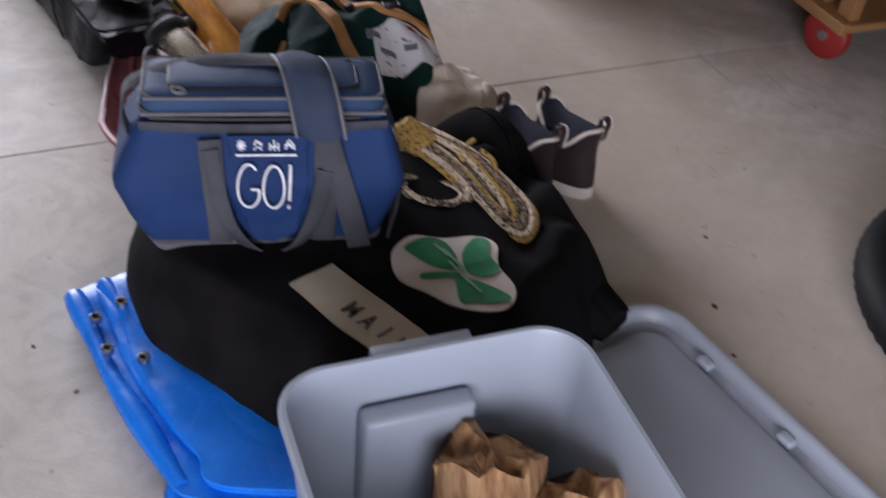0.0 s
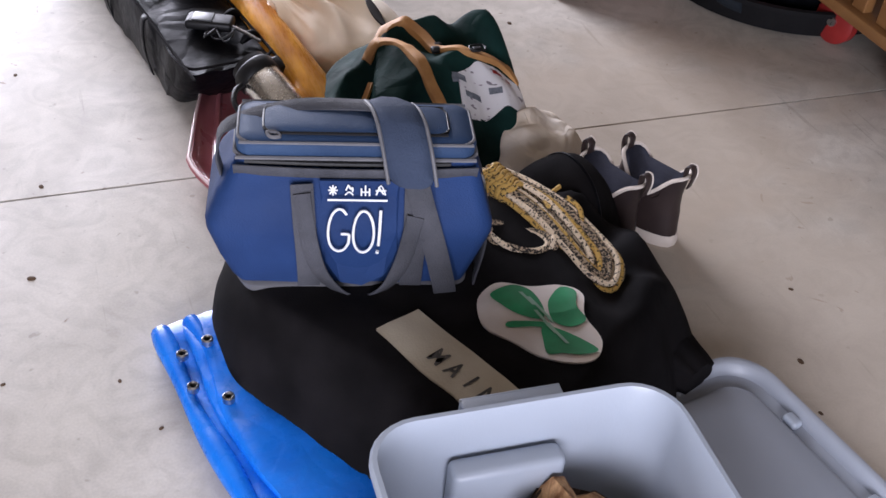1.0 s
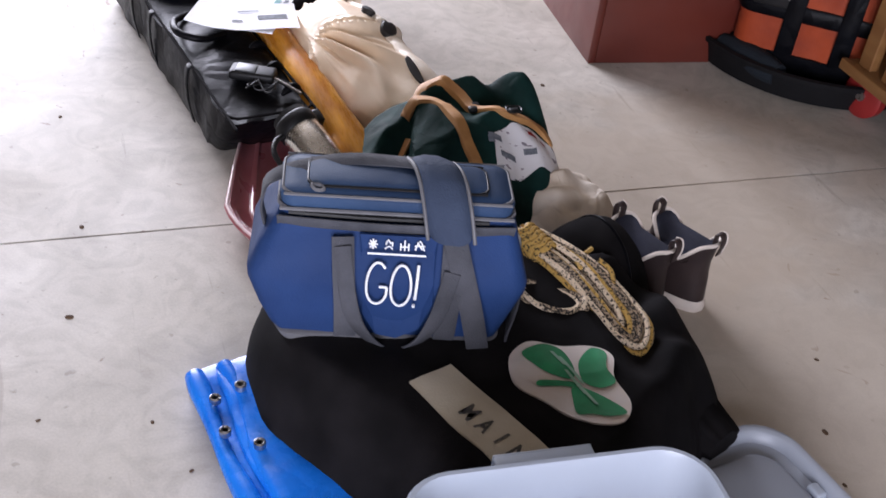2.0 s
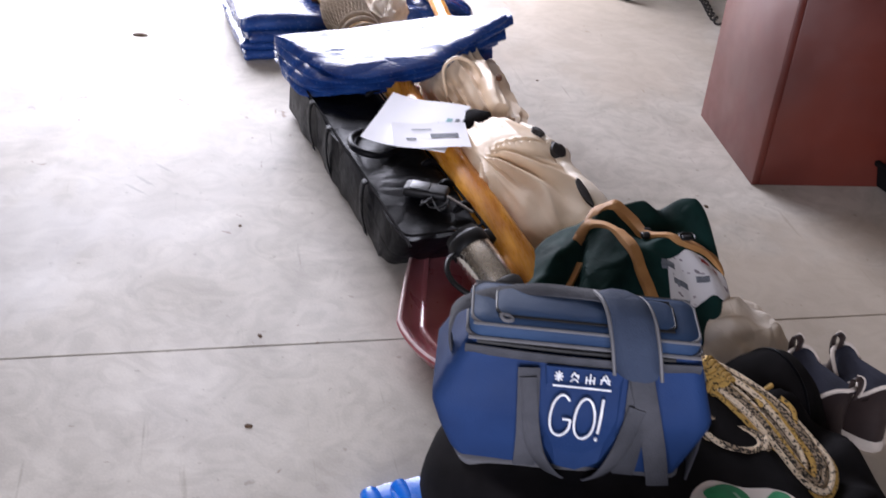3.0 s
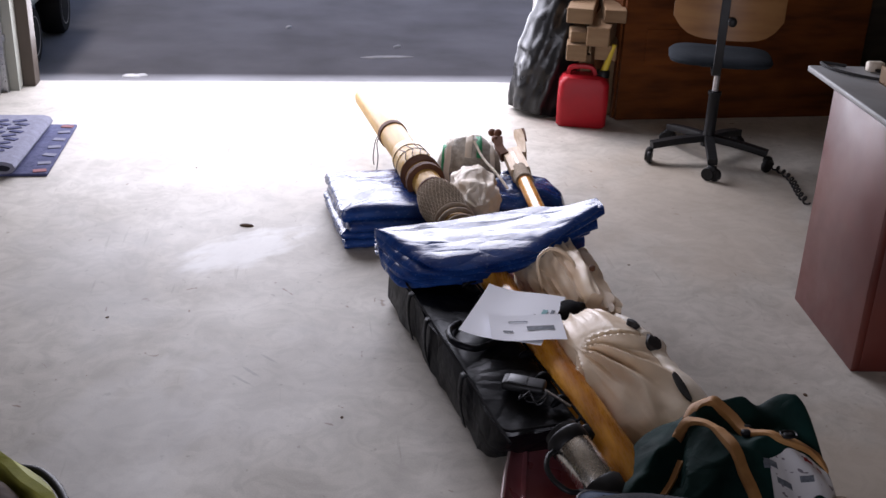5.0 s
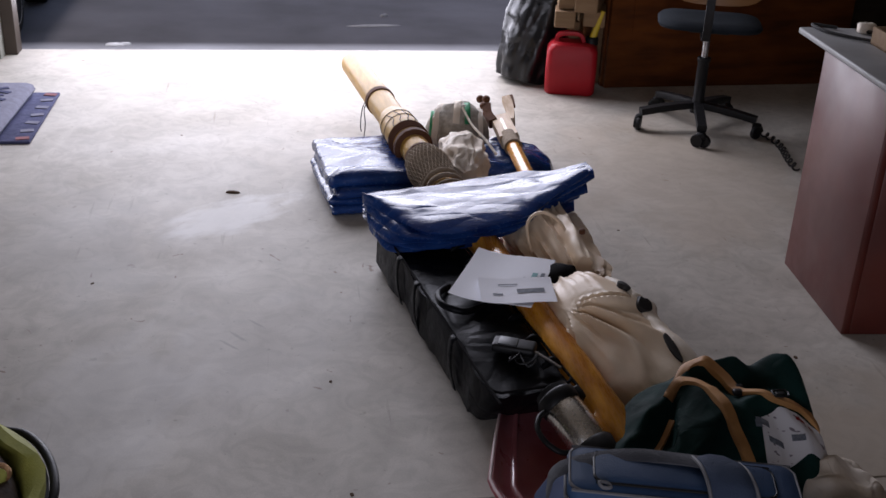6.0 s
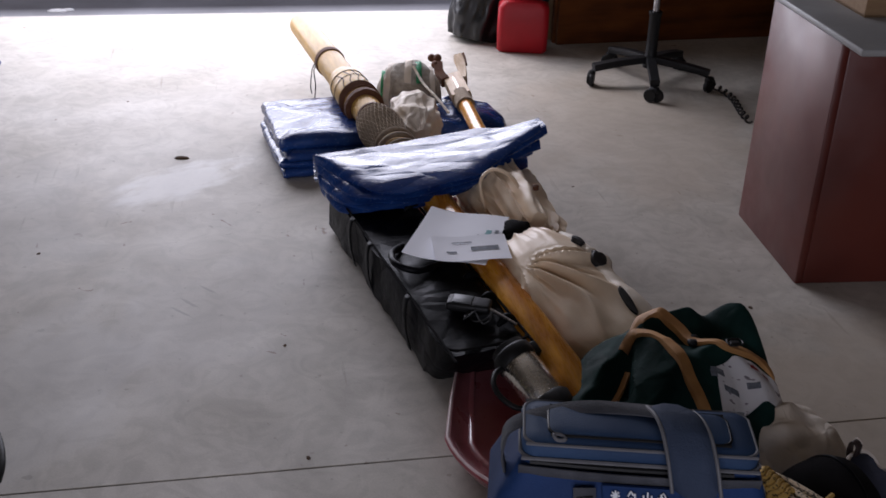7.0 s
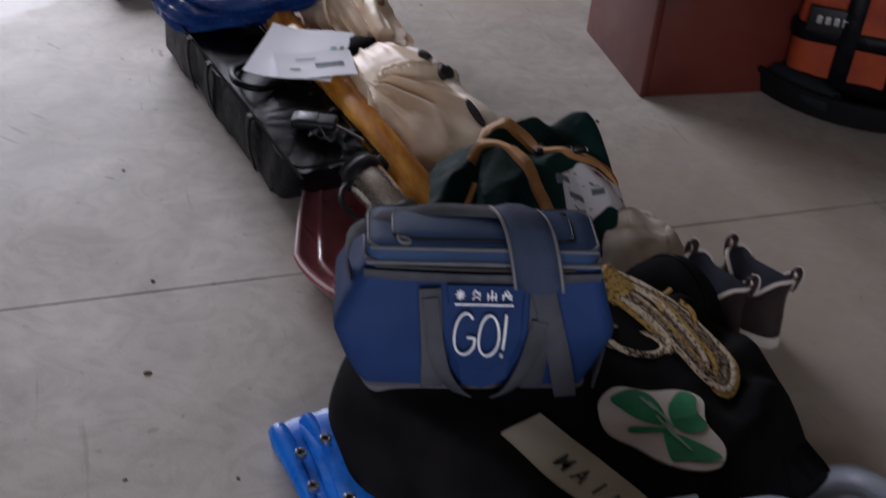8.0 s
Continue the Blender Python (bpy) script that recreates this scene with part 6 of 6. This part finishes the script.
def orange_bag():
    t = thing("tool_bag", "orange and black nylon tool bag standing in the tub", "tool bag", (1.70, 3.06, 0.015), -38)
    levels = [(0.19, 0.12, 0.04, 0.0), (0.205, 0.135, 0.05, 0.03), (0.21, 0.14, 0.05, 0.18), (0.2, 0.13, 0.05, 0.34), (0.17, 0.10, 0.05, 0.40), (0.10, 0.05, 0.03, 0.42)]
    bm = rings([rrect(a, b, r, z, 6) for a, b, r, z in levels])
    bmesh.ops.subdivide_edges(bm, edges=[e for e in bm.edges if e.calc_length() > 0.09], cuts=6, use_grid_fill=True)
    for v in bm.verts:
        v.co += Vector((0, math.copysign(1, v.co.y), 0)) * wrinkle(v.co, 8, 0.012, 4) * (1 if v.co.z > 0.02 else 0)
    part("body", bm, M_ORANGE, t)
    part("base", rings([rrect(0.2, 0.13, 0.045, 0.0, 6), rrect(0.214, 0.146, 0.055, 0.025, 6), rrect(0.216, 0.147, 0.055, 0.085, 6), rrect(0.208, 0.138, 0.055, 0.087, 6)]), M_NYLON, t, "black base")
    part("belt", rings([rrect(0.214, 0.148, 0.05, 0.185, 6), rrect(0.217, 0.151, 0.05, 0.19, 6), rrect(0.217, 0.151, 0.05, 0.225, 6), rrect(0.214, 0.148, 0.05, 0.23, 6)]), M_NYLON, t, "black belt band")
    part("badge", box(0.13, 0.01, 0.075, 0.004, at=(-0.115, -0.15, 0.215), rot=None), M_BLACK, t, "black badge")
    for k in range(4):
        part("badge_shape", box(0.015, 0.003, 0.022, 0.002, at=(-0.15 + 0.023 * k, -0.1555, 0.243)), M_CHROME, t, smooth=False)
    for x in (-0.06, 0.09):
        part("strap", ribbon([(x, -0.148, 0.08), (x, -0.156, 0.2), (x, -0.142, 0.34), (x, -0.08, 0.42), (x, 0.0, 0.45)], 0.05, 0.006, (1, 0, 0)), M_NYLON, t, "black strap")
    part("top_flap", rings([rrect(0.19, 0.115, 0.05, 0.385, 6), rrect(0.195, 0.12, 0.05, 0.40, 6), rrect(0.17, 0.10, 0.05, 0.44, 6), rrect(0.1, 0.05, 0.03, 0.45, 6)]), M_NYLON, t, "black top flap")
    return t


orange_bag()


def jug():
    t = thing("plastic_jug", "milky plastic jug with red label in the tub", "jug", (1.895, 2.92, 0.015), 20)
    part("bottle", rings([rrect(0.07, 0.05, 0.02, 0, 5), rrect(0.078, 0.058, 0.025, 0.01, 5), rrect(0.078, 0.058, 0.025, 0.19, 5), rrect(0.05, 0.04, 0.025, 0.235, 5), rrect(0.022, 0.022, 0.02, 0.255, 5), rrect(0.022, 0.022, 0.02, 0.285, 5)]), M_JUG, t)
    part("cap", lathe([(0.025, 0.28), (0.026, 0.285), (0.026, 0.305), (0.02, 0.31)], 18), M_GASRED, t, "red screw cap")
    part("label", box(0.05, 0.002, 0.06, 0.0, at=(-0.045, -0.0595, 0.03)), M_GASRED, t, "red printed label", smooth=False)
    part("handle", tube([(0.05, 0, 0.225), (0.085, 0, 0.215), (0.09, 0, 0.15), (0.076, 0, 0.12)], 0.009, 8), M_JUG, t)
    g = thing("cloth_roll", "grey cloth roll lying in the tub", "cloth roll", (0, 0, 0))
    part("roll", sack((1.46, 3.13, 0.065), (1.53, 2.93, 0.062), lambda u: 0.04 * (0.8 + 0.3 * math.sin(math.pi * u)), 0.9, 14, 28, 0.05, 5, 0.006), M_SEAT, g)
    return t


jug()


def cart():
    t = thing("wooden_cart", "low slatted wooden cart with red wheels", "cart", (0, 0, 0))
    part("deck", box(0.62, 0.50, 0.02, 0.003, at=(1.97, 2.585, 0.135)), M_CHAIRBACK, t, smooth=False)
    part("edge_board", box(0.02, 0.50, 0.03, 0.003, at=(1.65, 2.585, 0.13)), M_CHAIRBACK, t, smooth=False)
    for k in range(5):
        part("slat", box(0.03, 0.05, 0.30, 0.003, at=(1.69, 2.38 + 0.1 * k, 0.155)), M_CHAIRBACK, t, smooth=False)
    part("top_rail", box(0.03, 0.5, 0.04, 0.003, at=(1.69, 2.585, 0.455)), M_CHAIRBACK, t, smooth=False)
    for y in (2.79, 2.455):
        w = part("wheel", moved(lathe([(0.02, -0.018), (0.055, -0.018), (0.064, -0.012), (0.064, 0.012), (0.055, 0.018), (0.02, 0.018)], 30), pose(1.725, y, 0.064, 0, 90, 12)), M_REDWHEEL, t, "red cart wheel")
        part("hub", moved(lathe([(0.014, -0.024), (0.014, 0.024)], 14), pose(1.725, y, 0.064, 0, 90, 12)), M_CHROME, w)
        part("axle_bracket", box(0.03, 0.02, 0.085, 0.003, at=(1.77, y, 0.055)), M_CHROME, t, "dull metal axle bracket")
    return t


cart()
solo("pale_plank", box(0.85, 0.10, 0.02, 0.003), M_OFFWHITE, "pale painted plank lying on the floor", "plank", (2.3, 2.22, 0), -16, smooth=False)


def tyre():
    t = thing("spare_wheel", "black ribbed rubber tyre on a rim lying flat", "wheel", (1.49, 1.44, 0), 0)
    n, R, r = 150, 0.345, 0.048
    loops = []
    for k in range(n):
        a = 2 * math.pi * k / n
        rib = 0.0022 if k % 2 else -0.0012
        loops.append([((R + (r + rib) * math.cos(b)) * math.cos(a), (R + (r + rib) * math.cos(b)) * math.sin(a), r + 0.003 + (r + rib) * 0.95 * math.sin(b)) for b in [2 * math.pi * j / 18 for j in range(18)]])
    part("casing", rings(loops, False, True), M_RUBBER, t)
    part("bead", tube([((R - r + 0.004) * math.cos(a), (R - r + 0.004) * math.sin(a), r) for a in [2 * math.pi * j / 24 for j in range(24)]], 0.008, 8, 3, True), M_CHROME, t, "dull inner rim bead")
    return t


tyre()


# ---- by the door ----
def gas_can():
    t = thing("gas_can", "red plastic fuel can with yellow spout", "fuel can", (0.838, 5.50, 0), -14)
    lv = [(0.105, 0.07, 0.02, 0.0), (0.116, 0.08, 0.03, 0.012), (0.118, 0.082, 0.03, 0.12), (0.116, 0.08, 0.03, 0.205), (0.10, 0.07, 0.03, 0.232), (0.08, 0.05, 0.03, 0.238)]
    part("body", rings([rrect(a, b, r, z, 6) for a, b, r, z in lv]), M_GASRED, t)
    part("handle", ribbon([(-0.075, 0, 0.225), (-0.07, 0, 0.262), (-0.03, 0, 0.275), (0.03, 0, 0.272), (0.05, 0, 0.24)], 0.035, 0.018, (0, 1, 0)), M_GASRED, t)
    part("collar", lathe([(0.03, 0.23), (0.03, 0.26), (0.024, 0.265)], 18), M_BLACK, t, "black spout collar").matrix_basis = pose(0.085, 0, 0)
    part("spout", tube([(0.085, 0, 0.25), (0.10, 0, 0.30), (0.125, 0, 0.385)], lambda u: 0.018 - 0.007 * u, 12), M_YELLOW, t, "yellow spout")
    return t


gas_can()


def trash_bag():
    t = thing("bin_bag", "full black plastic bin bag slumped by the door", "bin bag", (0, 0, 0))
    part("bag", sack((0.66, 5.70, 0.0), (0.79, 5.78, 0.64), lambda u: 0.03 + 0.115 * math.sin(math.pi * (0.22 + 0.74 * u)) ** 0.55, 1.0, 44, 90, 0.07, 7, 0.012, 5.0, 0.0), M_TRASH, t)
    part("knot", sack((0.785, 5.775, 0.62), (0.81, 5.79, 0.72), lambda u: 0.022 + 0.035 * u * u, 1.0, 10, 20, 0.2, 5, 0.004), M_TRASH, t)
    return t


trash_bag()


def timber_beam(at, rz, length, w, h):
    return solo("timber_beam", box(w, length, h, 0.006), M_TIMBER, "rough sawn timber offcut in a stack by the wall", "timber", at, rz, smooth=False, group="timber stack")


part_sup = thing("saw_horse", "dark timber trestle under the stacked beams", "trestle", (0, 0, 0))
for x, y in ((0.86, 5.60), (1.0, 5.66), (0.86, 5.9), (1.0, 5.95)):
    part("leg", box(0.05, 0.05, 0.31, 0.003, at=(x, y, 0)), M_TIMBER, part_sup, smooth=False)
timber_beam((0.845, 5.72, 0.31), -14, 0.55, 0.095, 0.075)
timber_beam((1.0, 5.75, 0.31), -16, 0.58, 0.10, 0.07)
timber_beam((0.835, 5.73, 0.389), -10, 0.5, 0.08, 0.05)
timber_beam((0.975, 5.70, 0.384), -22, 0.60, 0.105, 0.09)
timber_beam((0.87, 5.74, 0.478), -18, 0.56, 0.12, 0.07)
timber_beam((1.01, 5.74, 0.478), -12, 0.50, 0.10, 0.06)


def plywood():
    t = thing("plywood_crate", "brown plywood crate front behind the chair", "crate", (1.64, 5.60, 0), 3.5)
    part("board", box(1.24, 0.03, 1.25, 0.003, at=(0, 0, 0)), M_PLY, t, smooth=False)
    for x in (-0.6, 0.6):
        part("cleat", box(0.06, 0.03, 1.25, 0.003, at=(x, 0.03, 0)), M_PLY, t, smooth=False)
    part("side_board", box(0.03, 0.38, 1.25, 0.003, at=(0.605, 0.24, 0)), M_PLY, t, smooth=False)
    part("side_board", box(0.03, 0.38, 1.25, 0.003, at=(-0.605, 0.24, 0)), M_PLY, t, smooth=False)
    part("lid", box(1.26, 0.45, 0.03, 0.003, at=(0, 0.205, 1.25)), M_PLY, t, smooth=False)
    part("patch_board", box(0.16, 0.008, 0.17, 0.002, at=(-0.43, -0.019, 0.27)), M_PLY, t, smooth=False)
    return t


plywood()


def rug():
    t = thing("folded_rug", "folded blue patterned rug lying on the floor", "rug", (-1.72, 5.13, 0), 0)
    part("lower_layer", box(0.62, 0.64, 0.012, 0.003, at=(-0.055, 0.0, 0)), M_RUGBLUE, t)
    loop = [(0.16, 0.014), (0.185, 0.02), (0.196, 0.038), (0.186, 0.056), (0.16, 0.064), (-0.36, 0.064), (-0.36, 0.050), (0.155, 0.050), (0.175, 0.044), (0.178, 0.034), (0.165, 0.026), (-0.36, 0.026), (-0.36, 0.014)]
    top = part("folded_layer", rings([[(x - 0.055 + 0.02 * u, -0.33 + 0.62 * u, z) for x, z in loop] for u in [k / 8 for k in range(9)]]), M_RUGLIGHT, t, "pale grey-blue folded back layer")
    for i in range(6):
        for k in range(9):
            part("woven_mark", box(0.055, 0.024, 0.003, 0.0, at=(-0.33 + 0.075 * i + 0.02 * (k % 2), -0.20 + 0.05 * k, 0.0645), rot=(0, 0, 24 * (-1) ** k)), M_RUGBLUE, top, smooth=False)
    for k, (y, mat) in enumerate(((-0.29, M_RUGRED), (0.28, M_RUGRED), (-0.2, M_RUGLIGHT), (-0.1, M_RUGLIGHT), (0.0, M_RUGLIGHT), (0.1, M_RUGLIGHT), (0.2, M_RUGLIGHT))):
        part("woven_mark", box(0.05, 0.03, 0.003, 0.0, at=(0.222, y, 0.0125), rot=(0, 0, 12 * (-1) ** k)), mat, t, smooth=False)
    return t


rug()


def basket():
    t = thing("lined_basket", "dark basket with lime cloth lining full of cut wood", "basket", (-1.25, 2.285, 0), 0)
    t.scale = (1, 1, 0.82)
    part("wall", lathe([(0.26, 0.0), (0.27, 0.004), (0.335, 0.25), (0.34, 0.268), (0.325, 0.268), (0.315, 0.25), (0.255, 0.012), (0.02, 0.01)], 48), M_RUBBER, t)
    nv = 48
    lin = []
    for r, z in ((0.328, 0.262), (0.336, 0.278), (0.326, 0.294), (0.308, 0.29), (0.297, 0.255), (0.285, 0.2)):
        lin.append([((r + 0.012 * math.sin(7 * a) * (z > 0.28)) * math.cos(a), (r + 0.012 * math.sin(7 * a) * (z > 0.28)) * math.sin(a), z + 0.008 * math.sin(5 * a)) for a in [2 * math.pi * k / nv for k in range(nv)]])
    part("lining", rings(lin, False), M_LIME, t, "lime green cloth lining turned over the rim")
    part("handle", tube([(0.341, 0.02, 0.25), (0.343, 0.06, 0.262), (0.33, 0.115, 0.27), (0.302, 0.175, 0.274), (0.258, 0.233, 0.27), (0.208, 0.272, 0.25)], 0.009, 10), M_BLACK, t, "black carrying handle")
    part("heap", moved(Mound(0.285, 0.285, 0.06, n=2, p=7, q=2, crease=0.016, scale=12).mesh(16, 40), pose(0, 0, 0.245)), M_BARK, t, "dark heap of kindling")
    rnd = random.Random(4)
    for k in range(46):
        a, r = rnd.random() * 6.28, 0.27 * rnd.random() ** 0.5
        s = 0.014 + 0.014 * rnd.random()
        part("wood_slice", moved(lathe([(s * 0.9, 0), (s, 0.003), (s, 0.015), (s * 0.9, 0.018)], 12), pose(r * math.cos(a), r * math.sin(a), 0.247 + 0.06 * max(0, 1 - (r / 0.285) ** 7) ** 0.5, rnd.uniform(-25, 25), rnd.uniform(-25, 25), 0)), (M_TIMBER, M_LIME, M_OFFWHITE, M_LOGWOOD)[k % 4], t)
    return t


basket()


# ---- outside ----
def trailer():
    t = thing("parked_trailer", "grey utility trailer with two small wheels parked outside", "trailer", (0, 0, -0.025))
    part("bed", box(1.5, 3.0, 0.07, 0.008, at=(-2.85, 7.78, 0.36)), M_TRAILER, t, smooth=False)
    for x in (-2.13, -3.57):
        part("side_board", box(0.04, 3.0, 0.38, 0.008, at=(x, 7.78, 0.43)), M_TRAILER, t, smooth=False)
    part("end_board", box(1.4, 0.04, 0.38, 0.008, at=(-2.85, 9.26, 0.43)), M_TRAILER, t, smooth=False)
    part("end_board", box(1.4, 0.04, 0.38, 0.008, at=(-2.85, 6.30, 0.43)), M_TRAILER, t, smooth=False)
    for x in (-1.94, -3.76):
        for y in (6.60, 7.40):
            w = part("wheel", moved(lathe([(0.10, -0.07), (0.145, -0.07), (0.163, -0.048), (0.163, 0.048), (0.145, 0.07), (0.10, 0.07)], 32), pose(x, y, 0.163, 0, 90, 0)), M_RUBBER, t, "black trailer tyre")
            part("rim", moved(lathe([(0.03, -0.06), (0.06, -0.05), (0.1, -0.07), (0.105, -0.071), (0.105, 0.071), (0.1, 0.07), (0.06, 0.05), (0.03, 0.06)], 24), pose(x, y, 0.163, 0, 90, 0)), M_CHROME, w, "dull steel rim")
        part("mudguard", box(0.2, 1.45, 0.02, 0.005, at=(x, 7.0, 0.345)), M_TRAILER, t, smooth=False)
    return t


trailer()

for k, (x, y, s) in enumerate(((-1.36, 6.40, 0.05), (-1.31, 6.41, 0.032), (0.1, 7.1, 0.03), (-0.55, 7.6, 0.03))):
    solo("paper_scrap", Mound(s, s * 0.5, 0.012, crease=0.012, scale=30, seed=k).mesh(8, 20), M_LITTER, "crumpled white paper scrap lying on the asphalt", "litter", (x, y, -0.025), 20 * k, group="litter on the yard")
strip = Mound(0.16, 0.025, 0.008, crease=0.004, scale=20).mesh(6, 24)
solo("paper_strip", strip, M_LITTER, "pale strip of litter lying on the asphalt", "litter", (0.02, 6.85, -0.025), 5, group="litter on the yard")

# dry leaves and specks of dirt on the slab
solo("dry_leaf", Mound(0.026, 0.010, 0.007, crease=0.01, scale=50).mesh(8, 20), M_LEAF, "curled dry brown leaf on the concrete", "leaf", (-0.674, 4.285, 0.0), -10)
rnd = random.Random(11)
for x, y, s in ((-0.383, 3.018, 0.008), (-0.356, 2.562, 0.009), (-0.391, 2.278, 0.011), (0.87, 3.05, 0.011), (0.9, 1.72, 0.010), (0.86, 1.60, 0.007), (-0.22, 1.86, 0.006), (-0.27, 1.98, 0.006), (-0.9, 4.9, 0.008), (-0.1, 5.2, 0.008), (0.62, 3.9, 0.007), (-1.05, 3.6, 0.009), (-0.45, 2.02, 0.006), (1.0, 1.9, 0.007)):
    solo("dirt_speck", Mound(s * 0.75, s * 0.5, s * 0.25, crease=0.002, scale=90, seed=x).mesh(5, 12), M_LEAF, "small dark crumb of dirt on the concrete", "dirt crumb", (x, y, 0), rnd.uniform(0, 180), group="crumbs on the slab")
